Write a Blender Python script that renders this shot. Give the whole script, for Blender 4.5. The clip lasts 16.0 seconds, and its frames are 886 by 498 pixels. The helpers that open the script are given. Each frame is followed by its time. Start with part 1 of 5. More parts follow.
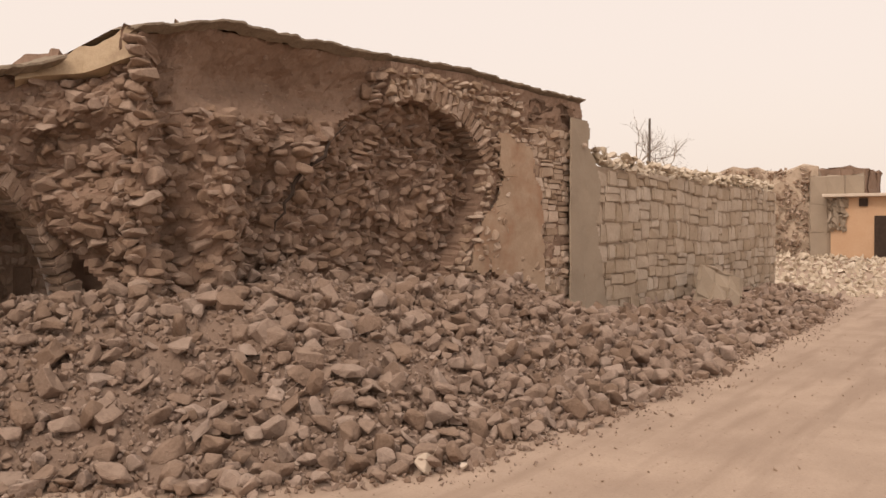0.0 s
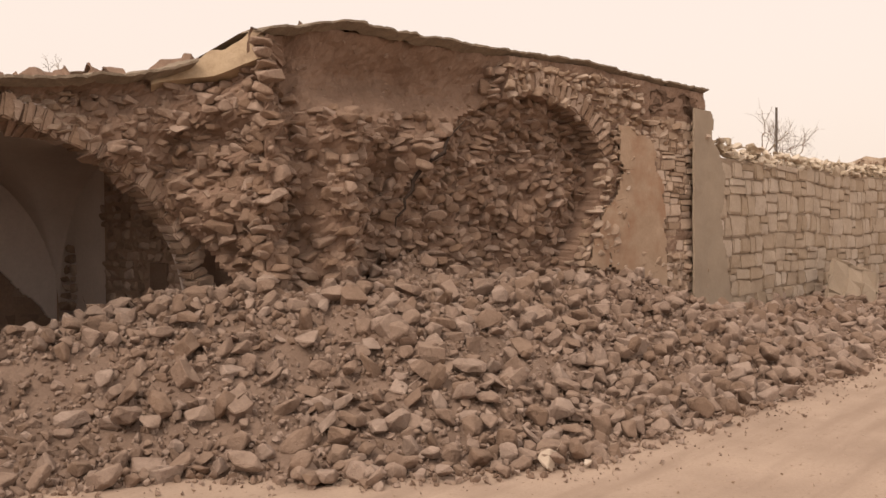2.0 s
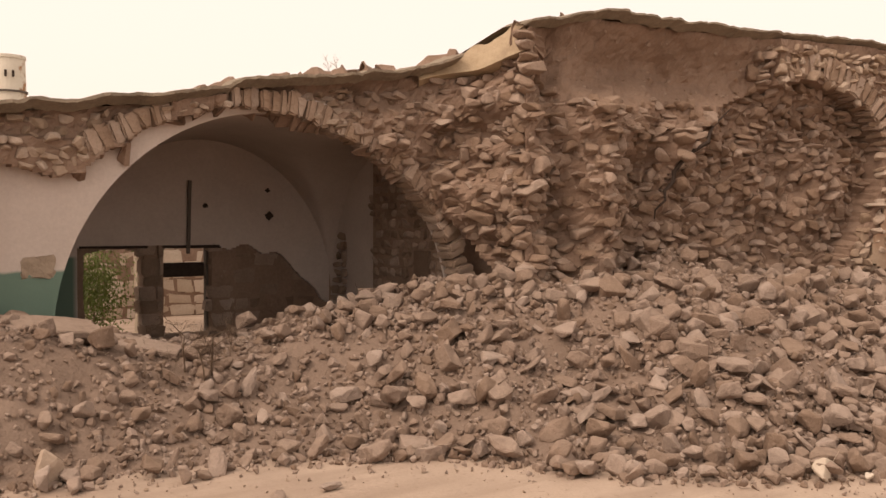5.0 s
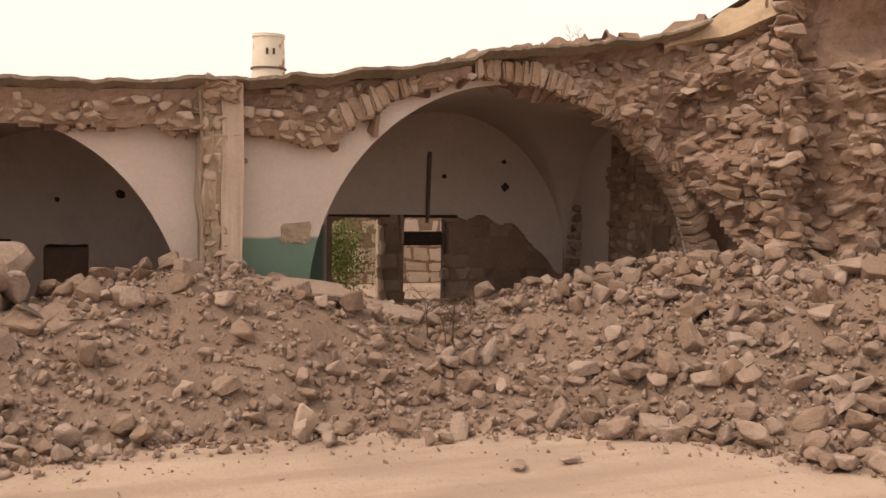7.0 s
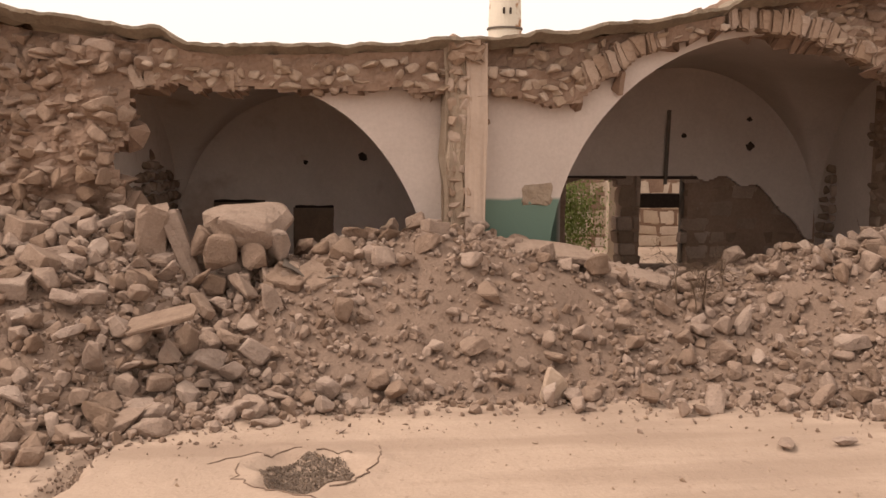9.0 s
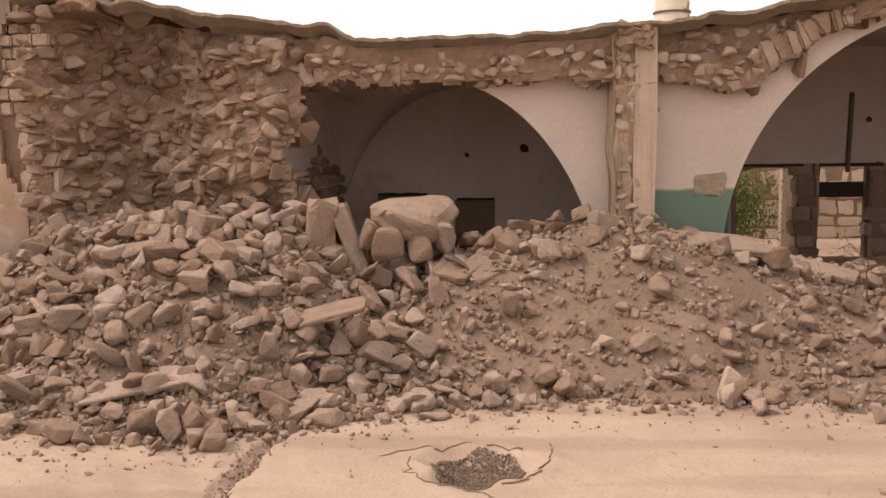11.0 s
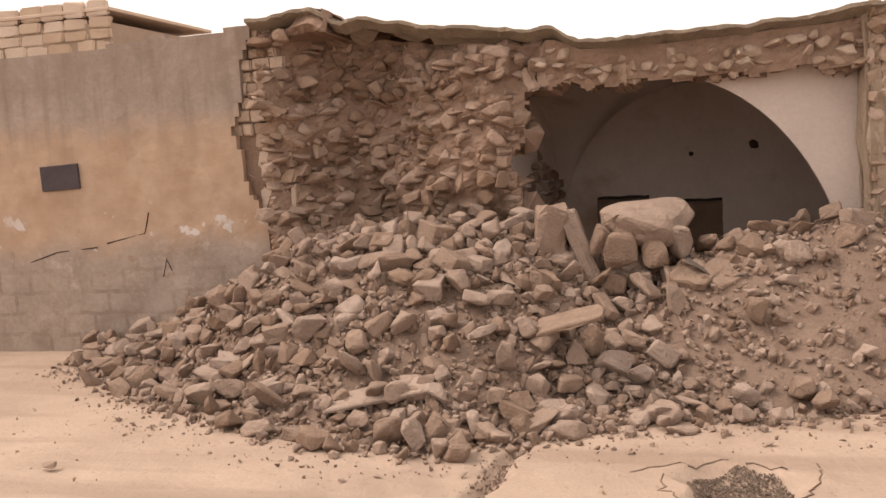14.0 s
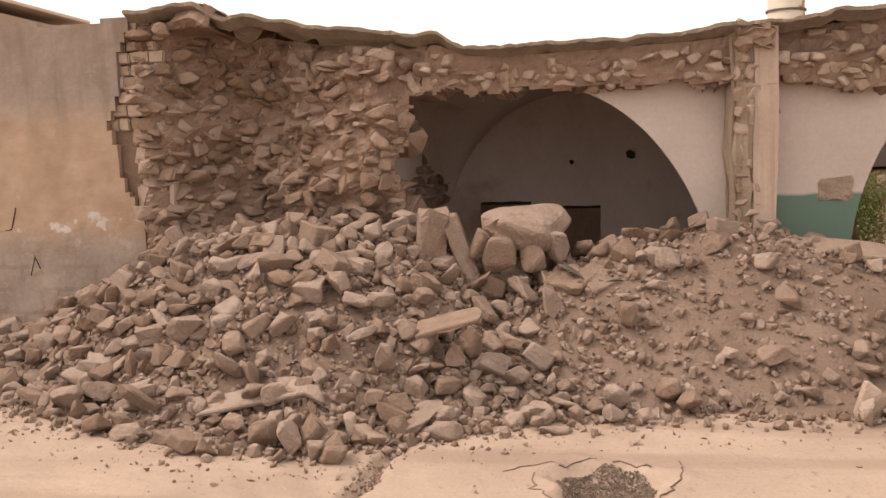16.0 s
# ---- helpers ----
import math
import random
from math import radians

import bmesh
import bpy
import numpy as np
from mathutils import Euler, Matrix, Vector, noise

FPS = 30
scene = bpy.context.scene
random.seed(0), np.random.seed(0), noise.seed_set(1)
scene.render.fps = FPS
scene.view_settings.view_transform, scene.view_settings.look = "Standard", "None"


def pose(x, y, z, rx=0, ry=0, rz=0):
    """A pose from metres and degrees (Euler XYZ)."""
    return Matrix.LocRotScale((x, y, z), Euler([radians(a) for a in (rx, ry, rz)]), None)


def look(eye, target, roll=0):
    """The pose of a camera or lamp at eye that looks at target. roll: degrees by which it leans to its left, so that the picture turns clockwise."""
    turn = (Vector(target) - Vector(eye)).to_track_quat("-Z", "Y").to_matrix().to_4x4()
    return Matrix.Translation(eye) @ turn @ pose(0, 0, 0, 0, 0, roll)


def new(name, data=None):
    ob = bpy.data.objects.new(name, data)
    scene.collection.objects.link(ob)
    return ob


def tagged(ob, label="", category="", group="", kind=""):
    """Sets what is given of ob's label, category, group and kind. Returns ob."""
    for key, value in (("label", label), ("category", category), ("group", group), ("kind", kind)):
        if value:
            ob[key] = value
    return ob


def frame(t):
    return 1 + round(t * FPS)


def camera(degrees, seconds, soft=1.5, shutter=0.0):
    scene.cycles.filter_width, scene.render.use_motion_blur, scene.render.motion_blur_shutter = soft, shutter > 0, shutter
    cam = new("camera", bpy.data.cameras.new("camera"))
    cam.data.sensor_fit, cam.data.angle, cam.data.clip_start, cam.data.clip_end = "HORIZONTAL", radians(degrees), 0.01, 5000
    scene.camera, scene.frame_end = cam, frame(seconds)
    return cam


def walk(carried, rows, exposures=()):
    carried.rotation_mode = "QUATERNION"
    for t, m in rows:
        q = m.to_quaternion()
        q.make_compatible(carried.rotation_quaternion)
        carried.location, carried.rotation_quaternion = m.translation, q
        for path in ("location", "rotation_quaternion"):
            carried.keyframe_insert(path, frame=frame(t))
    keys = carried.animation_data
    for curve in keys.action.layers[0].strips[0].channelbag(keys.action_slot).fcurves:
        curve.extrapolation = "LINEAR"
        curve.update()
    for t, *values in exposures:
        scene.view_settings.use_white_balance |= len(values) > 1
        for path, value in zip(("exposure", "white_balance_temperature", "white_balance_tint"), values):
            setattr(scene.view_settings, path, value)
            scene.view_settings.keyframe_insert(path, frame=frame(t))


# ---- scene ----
cam = camera(51.6, 16.0)
METRES, EYE, TILT, LEAN, TURN = 1.6, 2.5, -1.1, 0.0, -57.0
ROWS = [
    (0.0, 0.0, 0.0, 0.0, -0.0, 0.0, 0.0),
    (0.5, -0.0151, -0.0011, -0.0036, 0.5, 0.02, 0.02),
    (1.0, -0.0301, 0.0, -0.0015, 2.11, -0.02, 0.05),
    (1.5, -0.0364, 0.0028, -0.0064, 4.25, -0.12, 0.17),
    (2.0, -0.0489, 0.0071, -0.0059, 7.15, -0.25, 0.28),
    (2.5, -0.0628, 0.005, -0.006, 9.55, -0.32, 0.21),
    (3.0, -0.0723, -0.0007, -0.0054, 11.52, -0.36, 0.12),
    (5.5, -0.1692, -0.0219, -0.0185, 26.27, -1.12, -0.9),
    (6.0, -0.1954, -0.023, -0.019, 30.35, -1.59, -1.09),
    (6.5, -0.2297, -0.0297, -0.0211, 33.89, -2.14, -1.26),
    (7.0, -0.2719, -0.0348, -0.0215, 36.47, -2.79, -1.59),
    (7.5, -0.3459, -0.0561, -0.0245, 38.81, -3.34, -1.56),
    (8.0, -0.4037, -0.0617, -0.0289, 43.06, -4.06, -1.3),
    (8.5, -0.4736, -0.0796, -0.0322, 46.06, -4.74, -1.19),
    (9.0, -0.5255, -0.0932, -0.0389, 49.74, -5.46, -1.23),
    (9.5, -0.5603, -0.1102, -0.0434, 52.56, -6.25, -0.83),
    (10.0, -0.5814, -0.1235, -0.0468, 54.81, -7.04, -0.47),
    (12.5, -0.7963, -0.1499, -0.032, 64.18, -4.26, 0.59),
    (13.0, -0.8343, -0.2104, -0.0333, 65.38, -4.56, 1.46),
    (13.5, -0.8439, -0.2333, -0.0325, 68.44, -5.32, 2.06),
    (14.0, -0.8532, -0.2393, -0.0346, 71.52, -5.59, 2.3),
    (14.5, -0.8519, -0.2403, -0.0354, 73.29, -5.67, 2.28),
    (15.0, -0.8502, -0.2305, -0.0374, 73.05, -5.65, 2.0),
    (15.5, -0.8442, -0.2245, -0.0377, 70.9, -5.56, 1.49),
    (16.0, -0.817, -0.2001, -0.0446, 64.71, -5.52, 0.75),
]
walk(cam, [(t, pose(0, 0, EYE, TILT, LEAN, TURN) @ pose(METRES * x, METRES * y, METRES * z, 90 + pitch, roll, yaw)) for t, x, y, z, yaw, pitch, roll in ROWS],
     [(0.0, -0.16, 6950, 19), (3.0, -0.04, 7150, 20), (5.5, 0.12, 7250, 20), (10.0, 0.32, 6950, 20), (16.0, 0.4, 6750, 18)])

# ---- sky and sun ----
world = bpy.data.worlds.new("hazy_sky")
scene.world = world
world.use_nodes = True
wn = world.node_tree
sky = wn.nodes.new("ShaderNodeTexSky")
sky.sky_type = "NISHITA"
sky.sun_disc = False
sky.sun_elevation, sky.sun_rotation = radians(50), radians(264)
sky.air_density, sky.dust_density, sky.ozone_density = 1.0, 7.0, 1.0
haze = wn.nodes.new("ShaderNodeMix")
haze.data_type = "RGBA"
haze.inputs[0].default_value = 0.78
haze.inputs[7].default_value = (8.6, 7.95, 7.0, 1)
wn.links.new(sky.outputs[0], haze.inputs[6])
wn.links.new(haze.outputs[2], wn.nodes["Background"].inputs[0])
wn.nodes["Background"].inputs[1].default_value = 0.14
sun = new("sun", bpy.data.lights.new("sun", "SUN"))
sun.data.energy, sun.data.angle, sun.data.color = 1.5, radians(22), (1.0, 0.9, 0.76)
sun.matrix_world = look((-10, -1, 12), (0, 0, 0))

# ---- materials ----
def material(name, low, high, scale=3.0, fine=40.0, rough=0.92, bump=0.4, vary=0.25, island=False, extra=None, dust=None):
    m = bpy.data.materials.new(name)
    m.use_nodes = True
    n, l = m.node_tree.nodes, m.node_tree.links
    b = n["Principled BSDF"]
    b.inputs["Roughness"].default_value = rough
    b.inputs["Specular IOR Level"].default_value = 0.1
    geo = n.new("ShaderNodeNewGeometry")
    pos = geo.outputs["Position"]

    def noise_tex(s, detail=6, r=0.6):
        t = n.new("ShaderNodeTexNoise")
        t.inputs["Scale"].default_value, t.inputs["Detail"].default_value, t.inputs["Roughness"].default_value = s, detail, r
        l.new(pos, t.inputs["Vector"])
        return t.outputs["Fac"]

    def math_node(op, a, c):
        t = n.new("ShaderNodeMath")
        t.operation = op
        for i, v in enumerate((a, c)):
            if isinstance(v, (int, float)):
                t.inputs[i].default_value = v
            else:
                l.new(v, t.inputs[i])
        return t.outputs[0]

    def mix(f, a, c):
        t = n.new("ShaderNodeMix")
        t.data_type = "RGBA"
        for i, v in ((0, f), (6, a), (7, c)):
            if isinstance(v, tuple):
                t.inputs[i].default_value = (*v, 1)
            elif isinstance(v, (int, float)):
                t.inputs[i].default_value = v
            else:
                l.new(v, t.inputs[i])
        return t.outputs[2]

    def step(v, a, c):
        t = n.new("ShaderNodeMapRange")
        t.inputs[1].default_value, t.inputs[2].default_value = a, c
        l.new(v, t.inputs[0])
        return t.outputs[0]

    big, small = noise_tex(scale), noise_tex(fine, 4, 0.65)
    f = math_node("ADD", math_node("MULTIPLY", step(big, 0.3, 0.7), 0.6), math_node("MULTIPLY", step(small, 0.3, 0.7), 0.4))
    col = mix(f, low, high)
    if extra:
        col = extra(col, pos, noise_tex, math_node, mix, step, n, l)
    if dust:
        sep = n.new("ShaderNodeSeparateXYZ")
        l.new(geo.outputs["Normal"], sep.inputs[0])
        up = math_node("MULTIPLY", step(sep.outputs[2], 0.35, 0.95), step(noise_tex(9.0), 0.3, 0.62))
        col = mix(math_node("MULTIPLY", up, 0.8), col, dust)
    if vary:
        if island:
            rnd = geo.outputs["Random Per Island"]
        else:
            rnd = n.new("ShaderNodeObjectInfo").outputs["Random"]
        hsv = n.new("ShaderNodeHueSaturation")
        l.new(math_node("ADD", math_node("MULTIPLY", rnd, 2 * vary), 1 - vary), hsv.inputs["Value"])
        l.new(math_node("ADD", math_node("MULTIPLY", rnd, -0.3), 1.12), hsv.inputs["Saturation"])
        l.new(col, hsv.inputs["Color"])
        col = hsv.outputs[0]
    l.new(col, b.inputs["Base Color"])
    bp = n.new("ShaderNodeBump")
    bp.inputs["Strength"].default_value, bp.inputs["Distance"].default_value = bump, 0.03
    h = math_node("ADD", noise_tex(fine * 0.4, 5), math_node("MULTIPLY", small, 0.5))
    l.new(h, bp.inputs["Height"])
    l.new(bp.outputs[0], b.inputs["Normal"])
    return m


def zed(pos, n, l):
    s = n.new("ShaderNodeSeparateXYZ")
    l.new(pos, s.inputs[0])
    return s.outputs


def dado(paint, level, east=3.45, west=1.35):
    def fn(col, pos, noise_tex, mt, mix, step, n, l):
        z = zed(pos, n, l)[2]
        edge = mt("ADD", z, mt("MULTIPLY", noise_tex(3.0), 0.06))
        return mix(mt("MULTIPLY", mt("MULTIPLY", mt("MULTIPLY", step(zed(pos, n, l)[0], west - 0.02, west + 0.02), step(zed(pos, n, l)[0], east + 0.05, east - 0.05)), step(edge, level + 0.02, level - 0.02)), step(noise_tex(5.0), 0.1, 0.32)), col, paint)
    return fn


def street_plaster(col, pos, noise_tex, mt, mix, step, n, l):
    z = zed(pos, n, l)[2]
    zn = mt("ADD", z, mt("MULTIPLY", noise_tex(1.3), 0.9))
    ochre = mix(step(noise_tex(2.2), 0.35, 0.65), (0.36, 0.25, 0.175), (0.44, 0.325, 0.24))
    col = mix(mt("MULTIPLY", step(zn, 1.75, 2.1), step(zn, 3.75, 3.35)), col, ochre)
    col = mix(mt("MULTIPLY", step(noise_tex(5.0), 0.6, 0.66), step(z, 1.9, 1.3)), col, (0.30, 0.22, 0.17))
    pale = mt("MULTIPLY", step(noise_tex(2.6, 3), 0.62, 0.66), mt("MULTIPLY", step(z, 1.2, 1.4), step(z, 2.1, 1.8)))
    col = mix(pale, col, (0.52, 0.47, 0.44))
    s3 = n.new("ShaderNodeMapping")
    s3.inputs["Scale"].default_value = (3.2, 1, 0.35)
    l.new(pos, s3.inputs["Vector"])
    t = n.new("ShaderNodeTexNoise")
    t.inputs["Scale"].default_value, t.inputs["Detail"].default_value = 1.6, 6
    l.new(s3.outputs[0], t.inputs["Vector"])
    streak = mt("MULTIPLY", step(t.outputs["Fac"], 0.48, 0.68), step(z, 2.4, 3.6))
    col = mix(mt("MULTIPLY", streak, 0.7), col, (0.20, 0.155, 0.125))
    damp = mt("MULTIPLY", step(noise_tex(1.7, 8, 0.7), 0.47, 0.62), step(z, 1.9, 0.5))
    col = mix(mt("MULTIPLY", damp, 0.75), col, (0.235, 0.178, 0.142))
    salt = mt("MULTIPLY", step(noise_tex(3.4, 8, 0.7), 0.56, 0.66), mt("MULTIPLY", step(z, 0.4, 0.9), step(z, 1.95, 1.5)))
    col = mix(mt("MULTIPLY", salt, 0.6), col, (0.46, 0.39, 0.335))
    top = mt("MULTIPLY", step(mt("ADD", z, mt("MULTIPLY", noise_tex(1.1, 8, 0.7), 1.6)), 4.05, 4.45), step(noise_tex(4.5, 8, 0.7), 0.3, 0.55))
    col = mix(mt("MULTIPLY", top, 0.55), col, (0.25, 0.192, 0.153))
    brick = n.new("ShaderNodeTexBrick")
    brick.inputs["Scale"].default_value = 1.0
    brick.inputs["Brick Width"].default_value, brick.inputs["Row Height"].default_value, brick.inputs["Mortar Size"].default_value = 0.5, 0.3, 0.03
    c3 = n.new("ShaderNodeCombineXYZ")
    xyz = zed(pos, n, l)
    l.new(xyz[0], c3.inputs[0])
    l.new(mt("ADD", xyz[2], mt("MULTIPLY", noise_tex(2.0), 0.12)), c3.inputs[1])
    l.new(c3.outputs[0], brick.inputs["Vector"])
    worn = mt("MULTIPLY", mt("MULTIPLY", brick.outputs["Fac"], step(noise_tex(3.0), 0.42, 0.6)), step(z, 1.5, 1.0))
    return mix(mt("MULTIPLY", worn, 0.55), col, (0.20, 0.15, 0.12))


def road_wear(col, pos, noise_tex, mt, mix, step, n, l):
    s3 = n.new("ShaderNodeMapping")
    s3.inputs["Scale"].default_value = (0.16, 1.5, 1.0)
    l.new(pos, s3.inputs["Vector"])
    t = n.new("ShaderNodeTexNoise")
    t.inputs["Scale"].default_value, t.inputs["Detail"].default_value = 1.3, 7
    l.new(s3.outputs[0], t.inputs["Vector"])
    col = mix(mt("MULTIPLY", step(t.outputs["Fac"], 0.5, 0.64), 0.55), col, (0.285, 0.21, 0.162))
    col = mix(mt("MULTIPLY", step(noise_tex(0.5), 0.45, 0.75), 0.7), col, (0.31, 0.232, 0.182))
    return mix(mt("MULTIPLY", step(noise_tex(11.0, 3), 0.62, 0.7), 0.5), col, (0.25, 0.183, 0.14))


def patches(colour, s=1.5, a=0.5, c=0.6):
    def fn(col, pos, noise_tex, mt, mix, step, n, l):
        return mix(step(noise_tex(s), a, c), col, colour)
    return fn


DUST = (0.36, 0.268, 0.21)
M_ROAD = material("dusty_road", (0.36, 0.272, 0.212), (0.49, 0.38, 0.30), 0.9, 30, bump=0.55, vary=0, extra=road_wear)
M_DIRT = material("rubble_dirt", (0.17, 0.12, 0.092), (0.29, 0.211, 0.164), 1.1, 34, bump=1.0, vary=0)
M_CORE = material("wall_core_mortar", (0.195, 0.13, 0.095), (0.315, 0.219, 0.165), 1.8, 22, bump=1.0, vary=0)
M_STONE = material("rubble_stone", (0.198, 0.139, 0.106), (0.345, 0.253, 0.197), 2.5, 38, bump=1.0, vary=0.2, dust=DUST)
M_STONES = material("rubble_stones_joined", (0.198, 0.139, 0.106), (0.345, 0.253, 0.197), 2.5, 38, bump=1.0, vary=0.22, island=True, dust=DUST)
M_CSTONE = material("core_stone", (0.225, 0.154, 0.113), (0.38, 0.275, 0.208), 2.5, 34, bump=1.0, vary=0.2)
M_CSTONES = material("core_stones_joined", (0.225, 0.153, 0.112), (0.375, 0.27, 0.204), 2.5, 34, bump=1.0, vary=0.22, island=True)
M_PALE = material("pale_limestone", (0.42, 0.34, 0.265), (0.58, 0.485, 0.39), 2.0, 25, bump=0.5, vary=0.15)
M_PALES = material("pale_limestone_joined", (0.46, 0.38, 0.29), (0.62, 0.53, 0.42), 2.0, 25, bump=0.5, vary=0.2, island=True)
M_LIGHTS = material("light_masonry_joined", (0.29, 0.208, 0.152), (0.45, 0.342, 0.262), 2.5, 30, bump=0.9, vary=0.2, island=True)
M_QUOIN = material("pale_quoin", (0.34, 0.25, 0.185), (0.52, 0.405, 0.315), 3.0, 25, bump=0.7, vary=0.22)
M_VOUS = material("arch_stone", (0.27, 0.19, 0.14), (0.42, 0.31, 0.237), 3.0, 25, bump=0.9, vary=0.18)
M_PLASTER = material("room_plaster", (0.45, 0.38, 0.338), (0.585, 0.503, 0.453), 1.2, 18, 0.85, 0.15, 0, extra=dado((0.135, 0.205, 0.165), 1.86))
# Paler than room_plaster: the colour makes up for the small room's dim light.
M_BRIGHTENED = material("brightened_room_plaster", (0.56, 0.482, 0.43), (0.70, 0.61, 0.55), 1.2, 18, 0.85, 0.15, 0, extra=patches((0.42, 0.31, 0.24), 0.9, 0.56, 0.72))
M_STREET = material("street_plaster", (0.25, 0.2, 0.168), (0.39, 0.32, 0.27), 1.6, 14, 0.9, 0.5, 0, extra=street_plaster)
M_STRIP = material("grey_render", (0.30, 0.245, 0.19), (0.38, 0.31, 0.24), 1.2, 20, 0.9, 0.15, 0)
M_OCHRE = material("ochre_render", (0.33, 0.235, 0.165), (0.47, 0.355, 0.265), 1.4, 20, 0.9, 0.25, 0, extra=patches((0.335, 0.205, 0.135), 1.3, 0.48, 0.66))
M_ROOF = material("roof_screed", (0.19, 0.15, 0.112), (0.34, 0.28, 0.215), 2.6, 24, 0.9, 1.0, 0)
M_PARAPET = material("parapet_render", (0.42, 0.32, 0.215), (0.56, 0.445, 0.315), 1.5, 15, 0.9, 0.6, 0, extra=patches((0.34, 0.255, 0.18), 2.4, 0.52, 0.7))
M_BLOCK = material("concrete_block", (0.46, 0.34, 0.25), (0.58, 0.45, 0.345), 2.0, 30, 0.9, 0.3, 0.12)
# Earth colour with the shade of recesses painted in.
M_SHADED_EARTH = material("shaded_earth", (0.10, 0.066, 0.048), (0.19, 0.13, 0.096), 2.2, 24, bump=1.0, vary=0)
M_MORTAR = material("pale_lime_mortar", (0.26, 0.2, 0.15), (0.38, 0.3, 0.23), 2.0, 26, bump=0.9, vary=0)
# Timber, and also the painted shade of holes and the far doorway.
M_DARK = material("dark_timber_and_shade", (0.035, 0.025, 0.02), (0.07, 0.05, 0.04), 6, 40, 0.8, 0.3, 0)
M_METAL = material("dull_metal", (0.10, 0.085, 0.07), (0.16, 0.13, 0.11), 6, 40, 0.6, 0.1, 0)
M_PANEL = material("dark_panel", (0.055, 0.045, 0.05), (0.09, 0.075, 0.08), 3, 30, 0.7, 0.1, 0)
M_TANK = material("whitewashed_metal", (0.62, 0.56, 0.47), (0.74, 0.68, 0.58), 3, 30, 0.7, 0.1, 0, extra=patches((0.34, 0.17, 0.08), 4.0, 0.58, 0.66))
M_ORANGE = material("orange_render", (0.50, 0.32, 0.20), (0.57, 0.39, 0.26), 0.8, 10, 0.9, 0.1, 0)
M_LEAF = material("green_leaf", (0.11, 0.15, 0.04), (0.2, 0.24, 0.075), 6, 30, 0.7, 0.1, 0.3, True)
M_TWIG = material("dry_twig", (0.20, 0.14, 0.09), (0.30, 0.22, 0.15), 6, 30, 0.9, 0.1, 0)
M_THORN = material("dead_thorn", (0.085, 0.058, 0.04), (0.15, 0.105, 0.075), 6, 30, 0.9, 0.1, 0)
M_CRATER_GRIT = material("dark_crater_grit", (0.17, 0.128, 0.1), (0.26, 0.198, 0.155), 6, 30, 0.95, 0.8, 0.12, True)

# ---- mesh helpers ----
rng = np.random.default_rng(7)


def mesh_object(name, verts, faces, mat, parent=None, smooth=False):
    me = bpy.data.meshes.new(name)
    me.from_pydata([tuple(v) for v in np.asarray(verts, float).tolist()], [], [tuple(f) for f in faces])
    me.materials.append(mat)
    if smooth:
        me.polygons.foreach_set("use_smooth", np.ones(len(me.polygons), bool))
    me.update()
    ob = new(name, me)
    if parent:
        ob.parent = parent
    return ob


def part(name, bm, mat, parent=None, label=""):
    me = bpy.data.meshes.new(name)
    bm.to_mesh(me)
    bm.free()
    me.materials.append(mat)
    ob = new(name, me)
    if parent:
        ob.parent = parent
    return tagged(ob, label)


def empty(name, at=(0, 0, 0)):
    ob = new(name)
    ob.location = at
    return ob


def box(size, centre=(0, 0, 0), bevel=0.0, jitter=0.0, cuts=0):
    bm = bmesh.new()
    bmesh.ops.create_cube(bm, size=1.0, matrix=Matrix.Translation(centre) @ Matrix.Diagonal((*size, 1)))
    if cuts:
        bmesh.ops.subdivide_edges(bm, edges=bm.edges[:], cuts=cuts, use_grid_fill=True)
    if bevel:
        bmesh.ops.bevel(bm, geom=bm.edges[:], offset=bevel, segments=1, affect="EDGES")
    if jitter:
        for v in bm.verts:
            v.co += Vector(rng.normal(0, jitter, 3))
    return bm


def cyl(r1, r2, z0, z1, seg=20, at=(0, 0), rings=1):
    bm = bmesh.new()
    bmesh.ops.create_cone(bm, cap_ends=True, segments=seg, radius1=r1, radius2=r2, depth=z1 - z0, matrix=Matrix.Translation((at[0], at[1], (z0 + z1) / 2)))
    return bm


def grid_faces(nu, nv, keep=None):
    i, j = np.meshgrid(np.arange(nu - 1), np.arange(nv - 1), indexing="ij")
    if keep is not None:
        i, j = i[keep], j[keep]
    a = (i * nv + j).ravel()
    return np.stack([a, a + nv, a + nv + 1, a + 1], 1)


def used_only(verts, faces):
    u, inv = np.unique(faces.ravel(), return_inverse=True)
    return verts[u], inv.reshape(faces.shape)


def fbm(x, y, s, seed=0.0, octaves=3):
    out = np.empty(x.size)
    for k, (a, c) in enumerate(zip(x.ravel(), y.ravel())):
        out[k] = noise.fractal(Vector((a * s, c * s, seed)), 0.7, 2.1, octaves)
    return out.reshape(x.shape)


